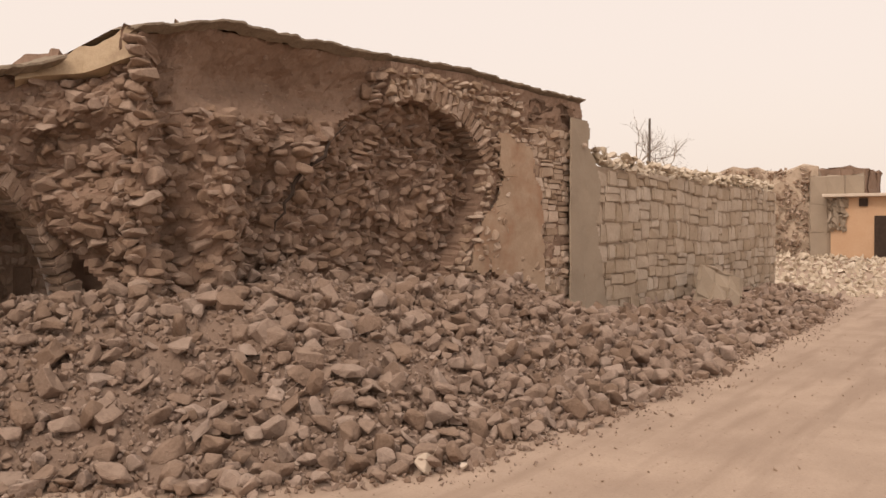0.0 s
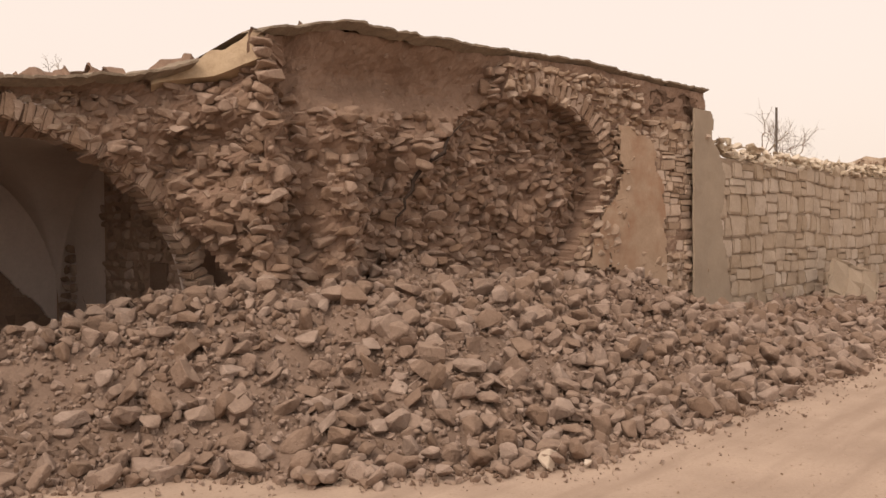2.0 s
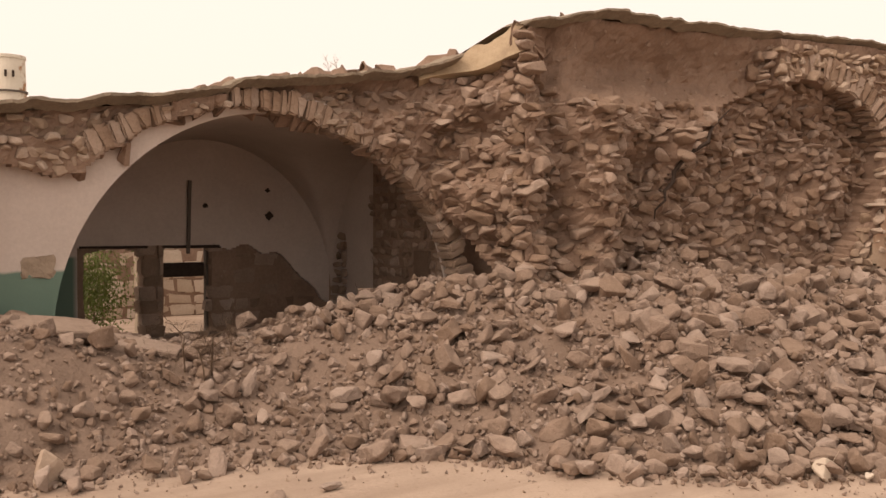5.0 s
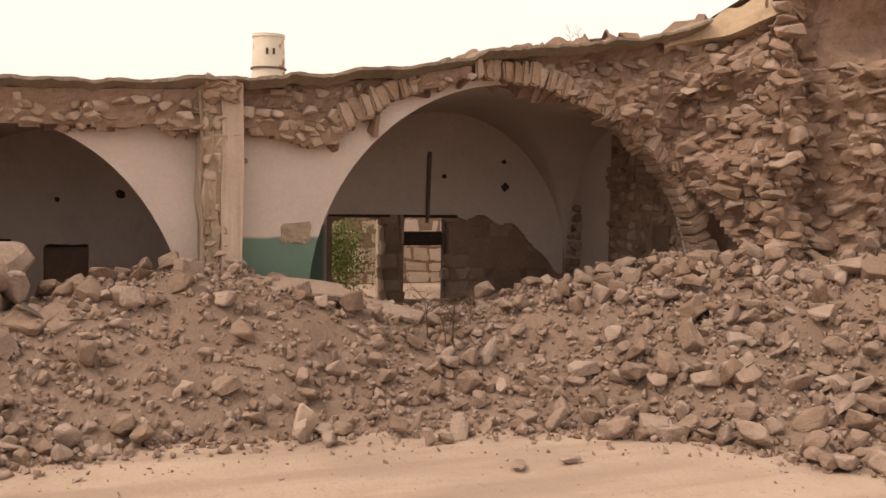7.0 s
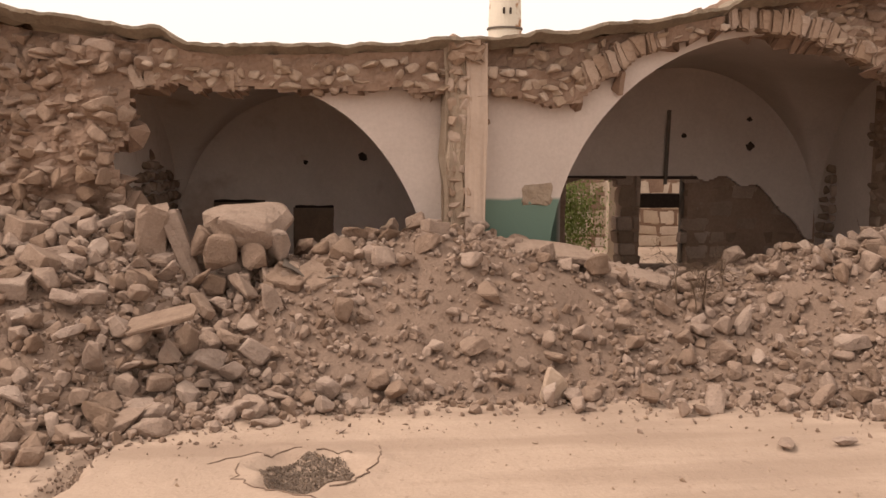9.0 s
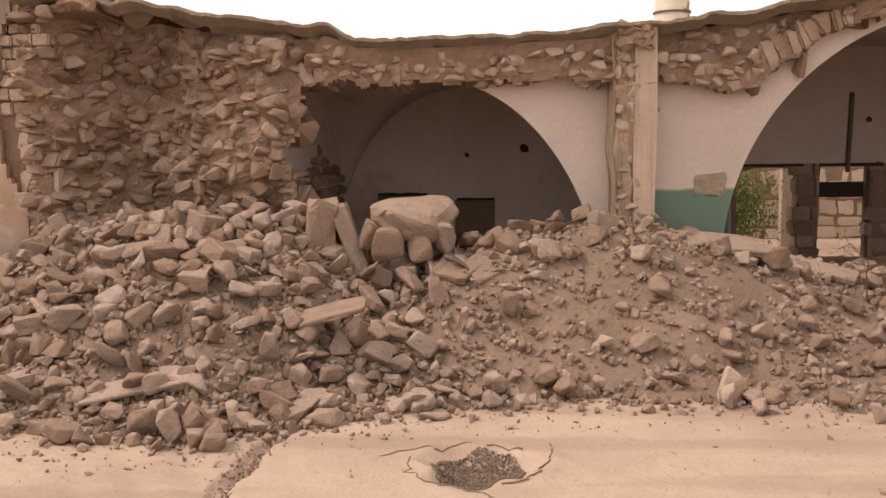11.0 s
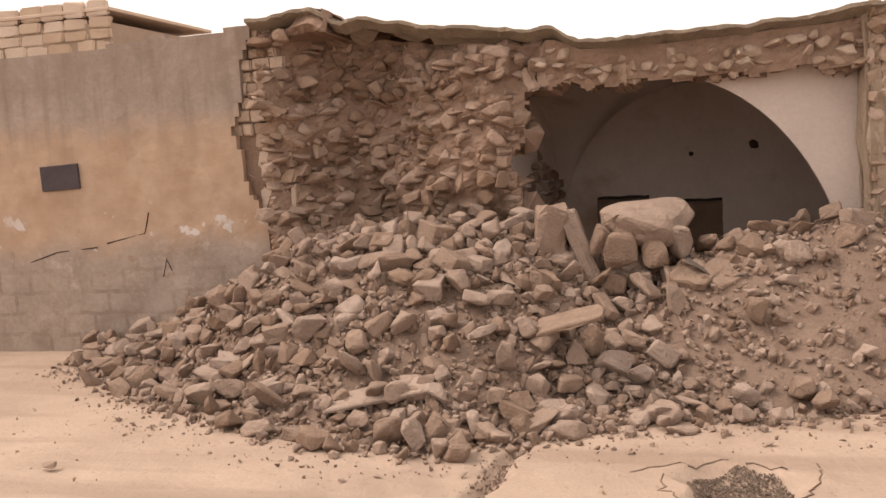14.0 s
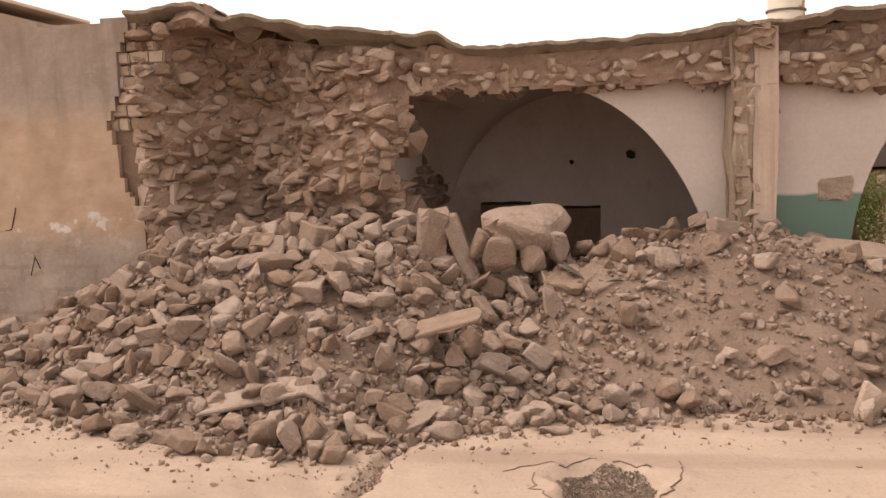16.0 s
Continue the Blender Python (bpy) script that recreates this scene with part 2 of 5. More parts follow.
def stone_mesh(k, flat=1.0, points=26, bevel=0.022, full=False):
    r = np.random.default_rng(100 + k)
    bm = bmesh.new()
    p = r.uniform(-1, 1, (points, 3))
    p /= np.maximum(np.abs(p).max(1, keepdims=True), 0.3)
    p = p / np.linalg.norm(p, axis=1, keepdims=True) * np.linalg.norm(p, axis=1, keepdims=True) ** 0.55
    p *= r.uniform(0.78, 1.08, (points, 1))
    p *= (1.0, r.uniform(0.82, 1.0), r.uniform(0.8, 1.0)) if full else (1.0, r.uniform(0.62, 0.95), flat * r.uniform(0.5, 0.85))
    for q in p:
        bm.verts.new(q * 0.5)
    res = bmesh.ops.convex_hull(bm, input=bm.verts[:])
    bmesh.ops.delete(bm, geom=list({g for g in res["geom_interior"] + res["geom_unused"] if isinstance(g, bmesh.types.BMVert)}), context="VERTS")
    if bevel:
        bmesh.ops.bevel(bm, geom=bm.edges[:], offset=bevel, segments=1, affect="EDGES")
    bmesh.ops.triangulate(bm, faces=bm.faces[:])
    v = np.array([x.co[:] for x in bm.verts])
    bm.verts.index_update()
    f = np.array([[x.index for x in q.verts] for q in bm.faces])
    bm.free()
    return v, f


def pebble_mesh(k):
    r = np.random.default_rng(500 + k)
    bm = bmesh.new()
    for q in r.uniform(-1, 1, (8, 3)) * (1, 0.8, 0.6):
        bm.verts.new(q * 0.55)
    res = bmesh.ops.convex_hull(bm, input=bm.verts[:])
    bmesh.ops.delete(bm, geom=list({g for g in res["geom_interior"] + res["geom_unused"] if isinstance(g, bmesh.types.BMVert)}), context="VERTS")
    v = np.array([x.co[:] for x in bm.verts])
    bm.verts.index_update()
    f = np.array([[x.index for x in q.verts] for q in bm.faces])
    bm.free()
    return v, f


def worn(v, f, k, amount=0.022):
    """Splits each face and roughens it, as on a broken stone."""
    bm = bmesh.new()
    q = [bm.verts.new(c) for c in v]
    for t in f:
        bm.faces.new([q[i] for i in t])
    bmesh.ops.subdivide_edges(bm, edges=[e for e in bm.edges if e.calc_length() > 0.16], cuts=1)
    bmesh.ops.triangulate(bm, faces=bm.faces[:])
    for w in bm.verts:
        w.co += noise.noise_vector(w.co * 5.0 + Vector((k, 0, 0))) * amount + noise.noise_vector(w.co * 13.0 + Vector((0, k, 0))) * amount * 0.5
    bm.verts.index_update()
    out = np.array([w.co[:] for w in bm.verts]), np.array([[w.index for w in g.verts] for g in bm.faces])
    bm.free()
    return out


STONES = [worn(*stone_mesh(k, 1.0, 18, 0.03), k) for k in range(14)]
FLATS = [worn(*stone_mesh(40 + k, 0.6, 16, 0.025), k) for k in range(8)]
ROUGH = [stone_mesh(70 + k, 1.12, 20, 0) for k in range(14)]
SOFT = [stone_mesh(130 + k, 1.0, 14, 0.045, True) for k in range(20)]
PEBBLES = [pebble_mesh(k) for k in range(8)]


def shared(stock, mat, name):
    out = []
    for v, f in stock:
        me = bpy.data.meshes.new(name)
        me.from_pydata(v.tolist(), [], f.tolist())
        me.materials.append(mat)
        out.append(me)
    return out


def euler_many(a):
    cx, cy, cz = np.cos(a).T
    sx, sy, sz = np.sin(a).T
    return np.stack([np.stack([cy * cz, sx * sy * cz - cx * sz, cx * sy * cz + sx * sz], 1),
                     np.stack([cy * sz, sx * sy * sz + cx * cz, cx * sy * sz - sx * cz], 1),
                     np.stack([-sy, sx * cy, cx * cy], 1)], 1)


def joined(name, stock, at, size, turn, mat, parent=None):
    """Many stones in one mesh: places, sizes (n, 3), turns (n, 3)."""
    R = euler_many(turn)
    vs, fs, base = [], [], 0
    pick = rng.integers(0, len(stock), len(at))
    for i in range(len(at)):
        v, f = stock[pick[i]]
        vs.append((v * size[i]) @ R[i].T + at[i])
        fs.append(f + base)
        base += len(v)
    v, f = np.concatenate(vs), np.concatenate(fs)
    me = bpy.data.meshes.new(name)
    me.vertices.add(len(v))
    me.vertices.foreach_set("co", v.ravel())
    me.loops.add(f.size)
    me.loops.foreach_set("vertex_index", f.ravel())
    me.polygons.add(len(f))
    me.polygons.foreach_set("loop_start", np.arange(0, f.size, 3))
    me.polygons.foreach_set("use_smooth", np.zeros(len(f), bool))
    me.materials.append(mat)
    me.update(calc_edges=True)
    ob = new(name, me)
    if parent:
        ob.parent = parent
    return ob


# ---- ground ----
def ground_height(x, y):
    t = np.clip((x - 36) / 20, 0, 1)
    h = 1.25 * t * t * (3 - 2 * t)
    r = np.hypot((x + 0.74) / 0.95, (y - 7.5) / 0.95)
    wave = 1 + 0.16 * np.sin(3 * np.arctan2(y - 7.5, x + 0.74) + 1) + 0.1 * np.sin(7 * np.arctan2(y - 7.5, x + 0.74))
    h = h - 0.15 * np.exp(-(r / (0.37 * wave)) ** 4) + 0.02 * np.exp(-((r - 0.52 * wave) / 0.1) ** 2)
    mid = x + 2.53 - 0.1 * (y - 7.6) + 0.03 * np.sin(9 * y) + 0.015 * np.sin(23 * y)
    cut = np.exp(-(mid / 0.085) ** 4) / (1 + np.exp(np.clip((y - 8.4) / 0.05, -60, 60)))
    west = 1 / (1 + np.exp(np.clip((x + 2.5) / 0.03, -60, 60))) / (1 + np.exp(np.clip((-3.9 - x) / 0.1, -60, 60)))
    return h - 0.09 * cut - west * (0.03 - 0.012 * np.sin(14 * (x + 0.5 * y)))


gx = np.concatenate([[-420, -200, -100, -60, -40, -28, -20], np.arange(-14, -2.9, 0.09), np.arange(-2.9, 0.2, 0.03), np.arange(0.2, 16, 0.09), np.arange(16, 62, 0.7), [66, 75, 90, 120, 180, 300, 500]])
gy = np.concatenate([[-400, -150, -60, -25, -10, -4, -1], np.arange(0, 6.2, 0.09), np.arange(6.2, 8.5, 0.03), np.arange(8.5, 12, 0.09), np.arange(12.5, 40, 1.5), [45, 60, 100, 200, 420]])
X, Y = np.meshgrid(gx, gy, indexing="ij")
Z = ground_height(X, Y)
near = (np.abs(X) < 60) & (Y > -5) & (Y < 45)
Z[near] += 0.008 * fbm(X[near], Y[near], 0.8, 3.0) + 0.006 * fbm(X[near], Y[near], 6.0, 5.0)
ground = mesh_object("ground", np.stack([X.ravel(), Y.ravel(), Z.ravel()], 1), grid_faces(len(gx), len(gy)).tolist(), M_ROAD, smooth=True)
tagged(ground, "dusty beige unpaved street with a shallow shell crater", "street", kind="structure")

# ---- rubble mound ----
EDGE_X = [-9.5, -8.0, -6.3, -4.8, -3.2, -1.4, 0, 1.5, 3.2, 4.9, 6.2, 7.7, 10, 13.4, 15.5, 19, 23, 27, 31, 36]
EDGE_Y = [11.9, 10.6, 9.3, 8.5, 8.2, 9.0, 9.2, 9.1, 8.9, 8.3, 6.5, 5.4, 5.1, 5.0, 4.9, 5.2, 5.2, 5.4, 5.8, 6.2]
CREST_X = [-9.5, -7.6, -6.2, -5.3, -4.0, -2.8, -1.75, -0.8, 0.6, 1.2, 2.2, 3.3, 4.4, 5.2, 6.4, 7.3, 8.2, 10, 12, 15, 16.2, 18, 20, 24, 30, 36]
CREST_Z = [0.0, 0.35, 1.1, 1.5, 1.6, 1.55, 0.95, 1.25, 1.5, 1.45, 1.15, 0.9, 0.95, 1.2, 1.3, 1.5, 1.65, 1.55, 1.55, 1.5, 1.05, 0.7, 0.55, 0.5, 0.45, 0.35]


def facade_y(x):
    return np.interp(x, [-20, 7.0, 7.9, 8.3, 18.73, 19.4, 40], [11.8, 11.75, 11.25, 10.35, 8.5, 8.45, 8.45])


def mound_height(x, y):
    ye, hc = np.interp(x, EDGE_X, EDGE_Y), np.interp(x, CREST_X, CREST_Z)
    yc = facade_y(x) - 0.35
    t = np.clip((y - ye) / np.maximum(yc - ye, 0.2), 0, 1)
    up = hc * (0.55 * t + 0.45 * t * t * (3 - 2 * t)) * (1 + 0.25 * np.sin(np.pi * t))
    up = up + 0.6 * np.exp(-((x - 10.7) / 0.55) ** 2) * np.clip(1 - (yc + 0.4 - y) / 1.3, 0, 1)
    back = np.clip((y - yc - 0.5) / 2.6, 0, 1)
    return np.where(y > yc + 0.5, hc + (0.45 - hc) * back, np.minimum(up, np.where(np.abs(x - 10.7) < 1.6, 9, 1.02) * np.maximum(hc, 0.02))) - 0.05


mx, my = np.arange(-9.6, 37, 0.1), np.arange(3.5, 17, 0.1)
X, Y = np.meshgrid(mx, my, indexing="ij")
Z = mound_height(X, Y)
amp = np.clip(Z * 2, 0, 1)
Z += amp * (0.10 * fbm(X, Y, 0.9, 1.0) + 0.05 * fbm(X, Y, 4.0, 2.0) + 0.035 * fbm(X, Y, 9.0, 4.0, 2))
inside = (X > -4.2) & (X < 9) | (Y < facade_y(X) + 0.4)
okv = (Z > -0.045) & inside
keep = okv[:-1, :-1] | okv[1:, 1:]
v, f = used_only(np.stack([X.ravel(), Y.ravel(), Z.ravel()], 1), grid_faces(len(mx), len(my), keep))
mound = mesh_object("rubble_mound", v, f.tolist(), M_DIRT, smooth=True)
tagged(mound, "long heap of brown earth and crushed masonry", "rubble", kind="stuff")

# ---- broken facade ----
ROOF_X = [-6.3, -6.1, -5.4, -5.05, -4.8, -4.0, -2.45, -2.15, -1.1, 0.5, 1.0, 1.45, 2.7, 3.8, 4.4, 4.6, 5.8, 7.1, 8.0, 8.3, 8.6, 9.5, 11.2, 13.1, 15.0, 17.1, 18.73]
ROOF_Z = [4.24, 4.24, 4.28, 4.06, 4.12, 3.96, 3.76, 3.62, 3.62, 3.68, 3.74, 3.76, 3.92, 4.08, 4.2, 4.32, 4.46, 4.66, 4.95, 5.3, 5.36, 5.58, 5.56, 5.55, 5.58, 5.44, 5.4]


def roof_z(x):
    return np.interp(x, ROOF_X, ROOF_Z)


def arch_b(x, cx=4.6, a=3.5, z0=1.0, h=2.97):
    return z0 + h * np.sqrt(np.clip(1 - ((x - cx) / a) ** 2, 0, 1))


def arch_r_in(x, z):
    west = np.interp(z, [1.0, 2.41, 2.85, 3.49, 3.93, 4.34, 4.6, 4.83], [10.2, 10.56, 10.77, 11.11, 11.51, 12.05, 12.7, 13.5])
    east = np.interp(z, [1.0, 1.86, 2.5, 3.16, 3.71, 4.29, 4.67, 4.83], [14.2, 14.54, 15.01, 15.34, 15.42, 15.17, 14.54, 13.6])
    return (x > west) & (x < east) & (z < 4.83)


def bell(x, c, w):
    return np.exp(-((x - c) / w) ** 2)


LINE = np.array([(-6.2, 11.8), (7.0, 11.75), (7.55, 11.55), (7.95, 11.15), (8.22, 10.35), (18.73, 8.5)])
seg = np.hypot(*np.diff(LINE, axis=0).T)
acc = np.concatenate([[0], np.cumsum(seg)])


def along(s):
    x, y = np.interp(s, acc, LINE[:, 0]), np.interp(s, acc, LINE[:, 1])
    e = 0.25
    dx = np.interp(s + e, acc, LINE[:, 0]) - np.interp(s - e, acc, LINE[:, 0])
    dy = np.interp(s + e, acc, LINE[:, 1]) - np.interp(s - e, acc, LINE[:, 1])
    d = np.hypot(dx, dy)
    return x, y, -dy / d, dx / d


def depth_of(x, z):
    """How far the broken face lies behind the facade's line."""
    n1 = fbm(x, z, 1.1, 11.0)
    n2 = fbm(x, z, 3.5, 12.0)
    left = x < -2.6
    d = np.where(left, 0.75 * bell(x, -5.0, 0.75) * (z < 4.0) + 0.25 * bell(x, -4.0, 0.5) * bell(z, 3.9, 0.35) - 0.18 * bell(x, -3.3, 0.45) * bell(z, 2.5, 0.9) - 0.2 * bell(z, 1.0, 0.8), 0.04)
    b_left = (x > 1.3) & (x < 3.6)
    d = np.where(b_left, 0.10 + 0.12 * (z > 3.45), d)
    b_right = (x >= 4.4) & (x < 8.22)
    d = np.where(b_right, 0.10 + 0.22 * bell(z, roof_z(x) - 0.25, 0.25), d)
    r = x >= 8.22
    infill = arch_r_in(x, z)
    hollow = 0.55 * bell(x, 10.6, 1.9) * bell(z, 4.85, 0.55)
    bulge = -0.42 * bell(x, 9.45, 0.36) * np.clip((4.5 - z) / 0.4, 0, 1) - 0.22 * bell(x, 8.25, 0.22) + 0.14 * bell(x, 8.8, 0.2)
    dr = 0.10 + hollow + bulge + 0.34 * bell(x, 10.45, 0.45) * np.clip((3.9 - z) / 0.5, 0, 1)
    dr = np.where(x > 12.95, 0.03, dr)
    dr = np.where(infill, np.maximum(dr, 0.42), dr)
    d = np.where(r, dr, d)
    rough = np.where(left | ((x > 6.2) & (x < 12.6)) | infill, 1.0, 0.3)
    rough = np.where((x > 8.6) & (x < 12.6) & (z > 4.35), 0.6, rough)
    return d + rough * (0.24 * n1 + 0.09 * n2) + 0.03 * fbm(x, z, 9.0, 13.0, 2)


def opening(x, z):
    nb = 0.05 * np.sin(7.3 * x + 2 * z) + 0.03 * np.sin(17 * x - 5 * z)
    left_a = -2.87 + 0.07 * np.sin(5 * z) + 0.04 * np.sin(13 * z)
    a = (x > left_a) & (x < 0.95) & (z < 3.12 + 0.6 * nb)
    b = (x > 1.3) & (x < 4.4) & (z < np.interp(x, [1.3, 1.6, 2.1, 2.6, 2.95, 3.25, 3.8, 4.5], [3.2, 3.1, 2.95, 3.05, 3.33, 3.52, 3.78, 3.95]) + 0.6 * nb)
    c = (x >= 4.4) & (x < 8.04) & (z < arch_b(x) + 0.04)
    return a | b | c


ss, zs = np.arange(0, acc[-1] + 0.04, 0.055), np.linspace(0, 1, 92)
S, V = np.meshgrid(ss, zs, indexing="ij")
FX, FY, NX, NY = along(S)
FZ = 0.2 + V * (roof_z(FX) - 0.2 - np.where(FX < -2.6, 0.15, np.where((FX > 5.8) & (FX < 8.0), 0.03, 0.07)))
D = depth_of(FX, FZ)
hole = opening(FX, FZ)
keep = ~(hole[:-1, :-1] | hole[1:, 1:] | hole[1:, :-1] | hole[:-1, 1:])
v, f = used_only(np.stack([(FX + NX * D).ravel(), (FY + NY * D).ravel(), FZ.ravel()], 1), grid_faces(len(ss), len(zs), keep))
facade = mesh_object("wall_facade", v, f.tolist(), M_CORE)
sol = facade.modifiers.new("thickness", "SOLIDIFY")
sol.thickness, sol.offset = 0.3, -1.0
tagged(facade, "collapsed stone facade with its earth and rubble core laid bare", "wall", kind="structure")


def on_face(x, z, s):
    px, py, nx, ny = along(s)
    d = depth_of(x, z)
    return np.stack([px + nx * d, py + ny * d, z], 1), np.arctan2(ny, nx) - np.pi / 2


def face_stones(count, lo, hi, s0, s1, want, seed):
    r = np.random.default_rng(seed)
    s = r.uniform(s0, s1, count)
    x = along(s)[0]
    z = 0.5 + r.uniform(0, 1, count) * (roof_z(x) - 0.6 - 0.8 * hi)
    good = ~opening(x, z - 0.08) & ~opening(x + 0.08, z) & ~opening(x - 0.08, z) & want(x, z)
    s, x, z = s[good], x[good], z[good]
    p, rz = on_face(x, z, s)
    size = lo * (hi / lo) ** (r.uniform(0, 1, len(s)) ** 1.7)
    return p, size, rz, r


def add_core(count, lo, hi, s0, s1, want, seed, tilt=0.35):
    p, size, rz, r = face_stones(count, lo, hi, s0, s1, want, seed)
    turn = np.stack([r.normal(0, tilt, len(p)), r.normal(0, tilt, len(p)), rz + r.normal(0, 0.4, len(p))], 1)
    dims = np.stack([size * r.uniform(0.9, 1.35, len(p)), size, size * r.uniform(0.6, 0.95, len(p))], 1)
    return p, dims, turn


def s_at(x):
    return float(np.interp(x, LINE[:, 0], acc))


def smooth_zone(x, z):
    return (x > 8.75) & (x < 12.6) & (z > 4.33 + 0.1 * np.sin(3 * x) + 0.2 * np.clip(x - 11.6, 0, 1)) | (x > -2.6) & (x < 6.3) & (z > roof_z(x) - 0.1)


def courses(s0, s1, high, wide, want, seed, tilt=0.12, out=(-0.06, 0.1), deep=(0.24, 0.42), miss=0.06):
    """Stones laid in wavering courses on the broken face."""
    r = np.random.default_rng(seed)
    S0, Z0, W0, H0 = [], [], [], []
    z = 0.55
    while z < 5.6:
        h = r.uniform(*high)
        s = s0 - r.uniform(0, 0.2)
        while s < s1:
            w = r.uniform(*wide) * (1.5 if r.uniform() < 0.08 else 1)
            if r.uniform() > miss:
                S0.append(s + w / 2)
                Z0.append(z + h / 2 + r.normal(0, 0.3 * h))
                W0.append(w)
                H0.append(h * r.uniform(0.75, 1.5))
            s += w
        z += h
    s, z, w, h = (np.array(q) for q in (S0, Z0, W0, H0))
    s = np.clip(s, 0, acc[-1])
    x = along(s)[0]
    z = z + 0.07 * np.sin(1.7 * s + 0.8 * z) + 0.03 * np.sin(5 * s)
    m = 0.35 * np.maximum(w, h)
    good = ~opening(x, z - 0.5 * h) & ~opening(x + m, z) & ~opening(x - m, z) & want(x, z) & (z < roof_z(x) - 0.7 * h - 0.07)
    s, x, z, w, h = s[good], x[good], z[good], w[good], h[good]
    p, rz = on_face(x, z, s)
    _, _, nx, ny = along(s)
    o = r.uniform(*out, len(s))
    p[:, 0] -= nx * o
    p[:, 1] -= ny * o
    turn = np.stack([r.normal(0, tilt, len(s)), r.normal(0, tilt, len(s)), rz + r.normal(0, 0.5, len(s))], 1)
    return p, np.stack([w * 1.2, r.uniform(*deep, len(s)), h * 1.15], 1), turn


rough_zone = lambda x, z: ((x < -2.6) | ((x > 6.2) & (x < 12.9)) | arch_r_in(x, z)) & ~smooth_zone(x, z)
outer = lambda x, z: rough_zone(x, z) & ~arch_r_in(x, z)
infill = lambda x, z: arch_r_in(x, z)
sets = [courses(0, s_at(7.6), (0.1, 0.19), (0.12, 0.3), outer, 21, 0.24, (-0.11, 0.03), miss=0.05),
        courses(s_at(7.6), acc[-1], (0.1, 0.2), (0.13, 0.34), outer, 28, 0.22, (-0.11, 0.06), miss=0.05),
        courses(s_at(10.0), s_at(15.8), (0.1, 0.17), (0.12, 0.3), infill, 29, 0.3, (-0.07, 0.05), miss=0.0)]
joined("core_stone", SOFT, *[np.concatenate([q[i] for q in sets]) for i in range(3)], M_CSTONES, facade)["kind"] = "stuff"
p2 = add_core(3200, 0.05, 0.13, 0, acc[-1], lambda x, z: rough_zone(x, z), 22, 0.8)
joined("core_chip", ROUGH, *p2, M_CSTONES, facade)["kind"] = "stuff"
p2 = add_core(260, 0.04, 0.1, s_at(8.6), s_at(12.6), smooth_zone, 27, 0.5)
joined("hollow_stone", ROUGH, *p2, M_CSTONES, facade)["kind"] = "stuff"
sets = [courses(s_at(12.95), acc[-1], (0.09, 0.19), (0.1, 0.26), lambda x, z: (x > 12.95) & ~arch_r_in(x, z) & ((z > 4.1) | (x < 16.2) | (z < 1.9)) & ~((x > 16.7) & (z > 4.68)), 23, 0.16, (-0.05, 0.02), miss=0.0),
        courses(s_at(-2.8), s_at(6.4), (0.07, 0.15), (0.1, 0.24), lambda x, z: (x > -2.7) & (x < 6.4) & ~smooth_zone(x, z), 24, 0.16, (-0.08, 0.0), miss=0.02)]
joined("masonry_stone", SOFT, *[np.concatenate([q[i] for q in sets]) for i in range(3)], M_LIGHTS, facade)["kind"] = "stuff"
core_meshes = shared([worn(*stone_mesh(160 + i, 1.1, 15, 0.04), i) for i in range(14)], M_CSTONE, "core_block")
p, dims, turn = add_core(620, 0.24, 0.42, 0, acc[-1], outer, 25, 0.2)
for i in range(min(len(p), 240)):
    o = new("core_block", core_meshes[i % len(core_meshes)])
    o.parent = facade
    o.location, o.rotation_euler, o.scale = p[i], turn[i], (dims[i, 0], dims[i, 1], 0.75 * dims[i, 2])

z, k = 1.5, 0
while z < 5.25:
    h = float(rng.uniform(0.11, 0.2))
    o = new("ridge_stone", shared([STONES[k % 14]], M_CSTONE, "ridge_stone")[0])
    o.parent = facade
    o.matrix_basis = pose(8.24 + float(rng.normal(0, 0.05)), 10.34 + float(rng.normal(0, 0.05)), z, *rng.normal(0, 9, 3)) @ Matrix.Diagonal((float(rng.uniform(0.26, 0.44)), 0.4, h * 1.7, 1))
    z, k = z + h, k + 1

# ---- arch stones ----
def wedge(w0, w1, h, d, k):
    r = np.random.default_rng(900 + k)
    bm = bmesh.new()
    q = [bm.verts.new((sx * (w0 if lo else w1) / 2, y, 0 if lo else h)) for y in (-d / 2, d / 2) for lo, sx in ((1, -1), (1, 1), (0, 1), (0, -1))]
    for idx in ((0, 1, 2, 3), (7, 6, 5, 4), (0, 4, 5, 1), (1, 5, 6, 2), (2, 6, 7, 3), (3, 7, 4, 0)):
        bm.faces.new([q[i] for i in idx])
    for vv in bm.verts:
        vv.co += Vector(r.normal(0, 0.022, 3))
    bmesh.ops.bevel(bm, geom=bm.edges[:], offset=0.03, segments=2, affect="EDGES")
    bmesh.ops.recalc_face_normals(bm, faces=bm.faces[:])
    bmesh.ops.subdivide_edges(bm, edges=[e for e in bm.edges if e.calc_length() > 0.1], cuts=2, use_grid_fill=True)
    for vv in bm.verts:
        vv.co += noise.noise_vector(vv.co * 7 + Vector((k, 0, 0))) * 0.016 + noise.noise_vector(vv.co * 22 + Vector((0, k, 0))) * 0.007
    me = bpy.data.meshes.new("voussoir")
    bm.to_mesh(me)
    bm.free()
    me.materials.append(M_VOUS)
    return me


WEDGES = [wedge(0.125, 0.165, 0.36, 0.42, k) for k in range(8)]


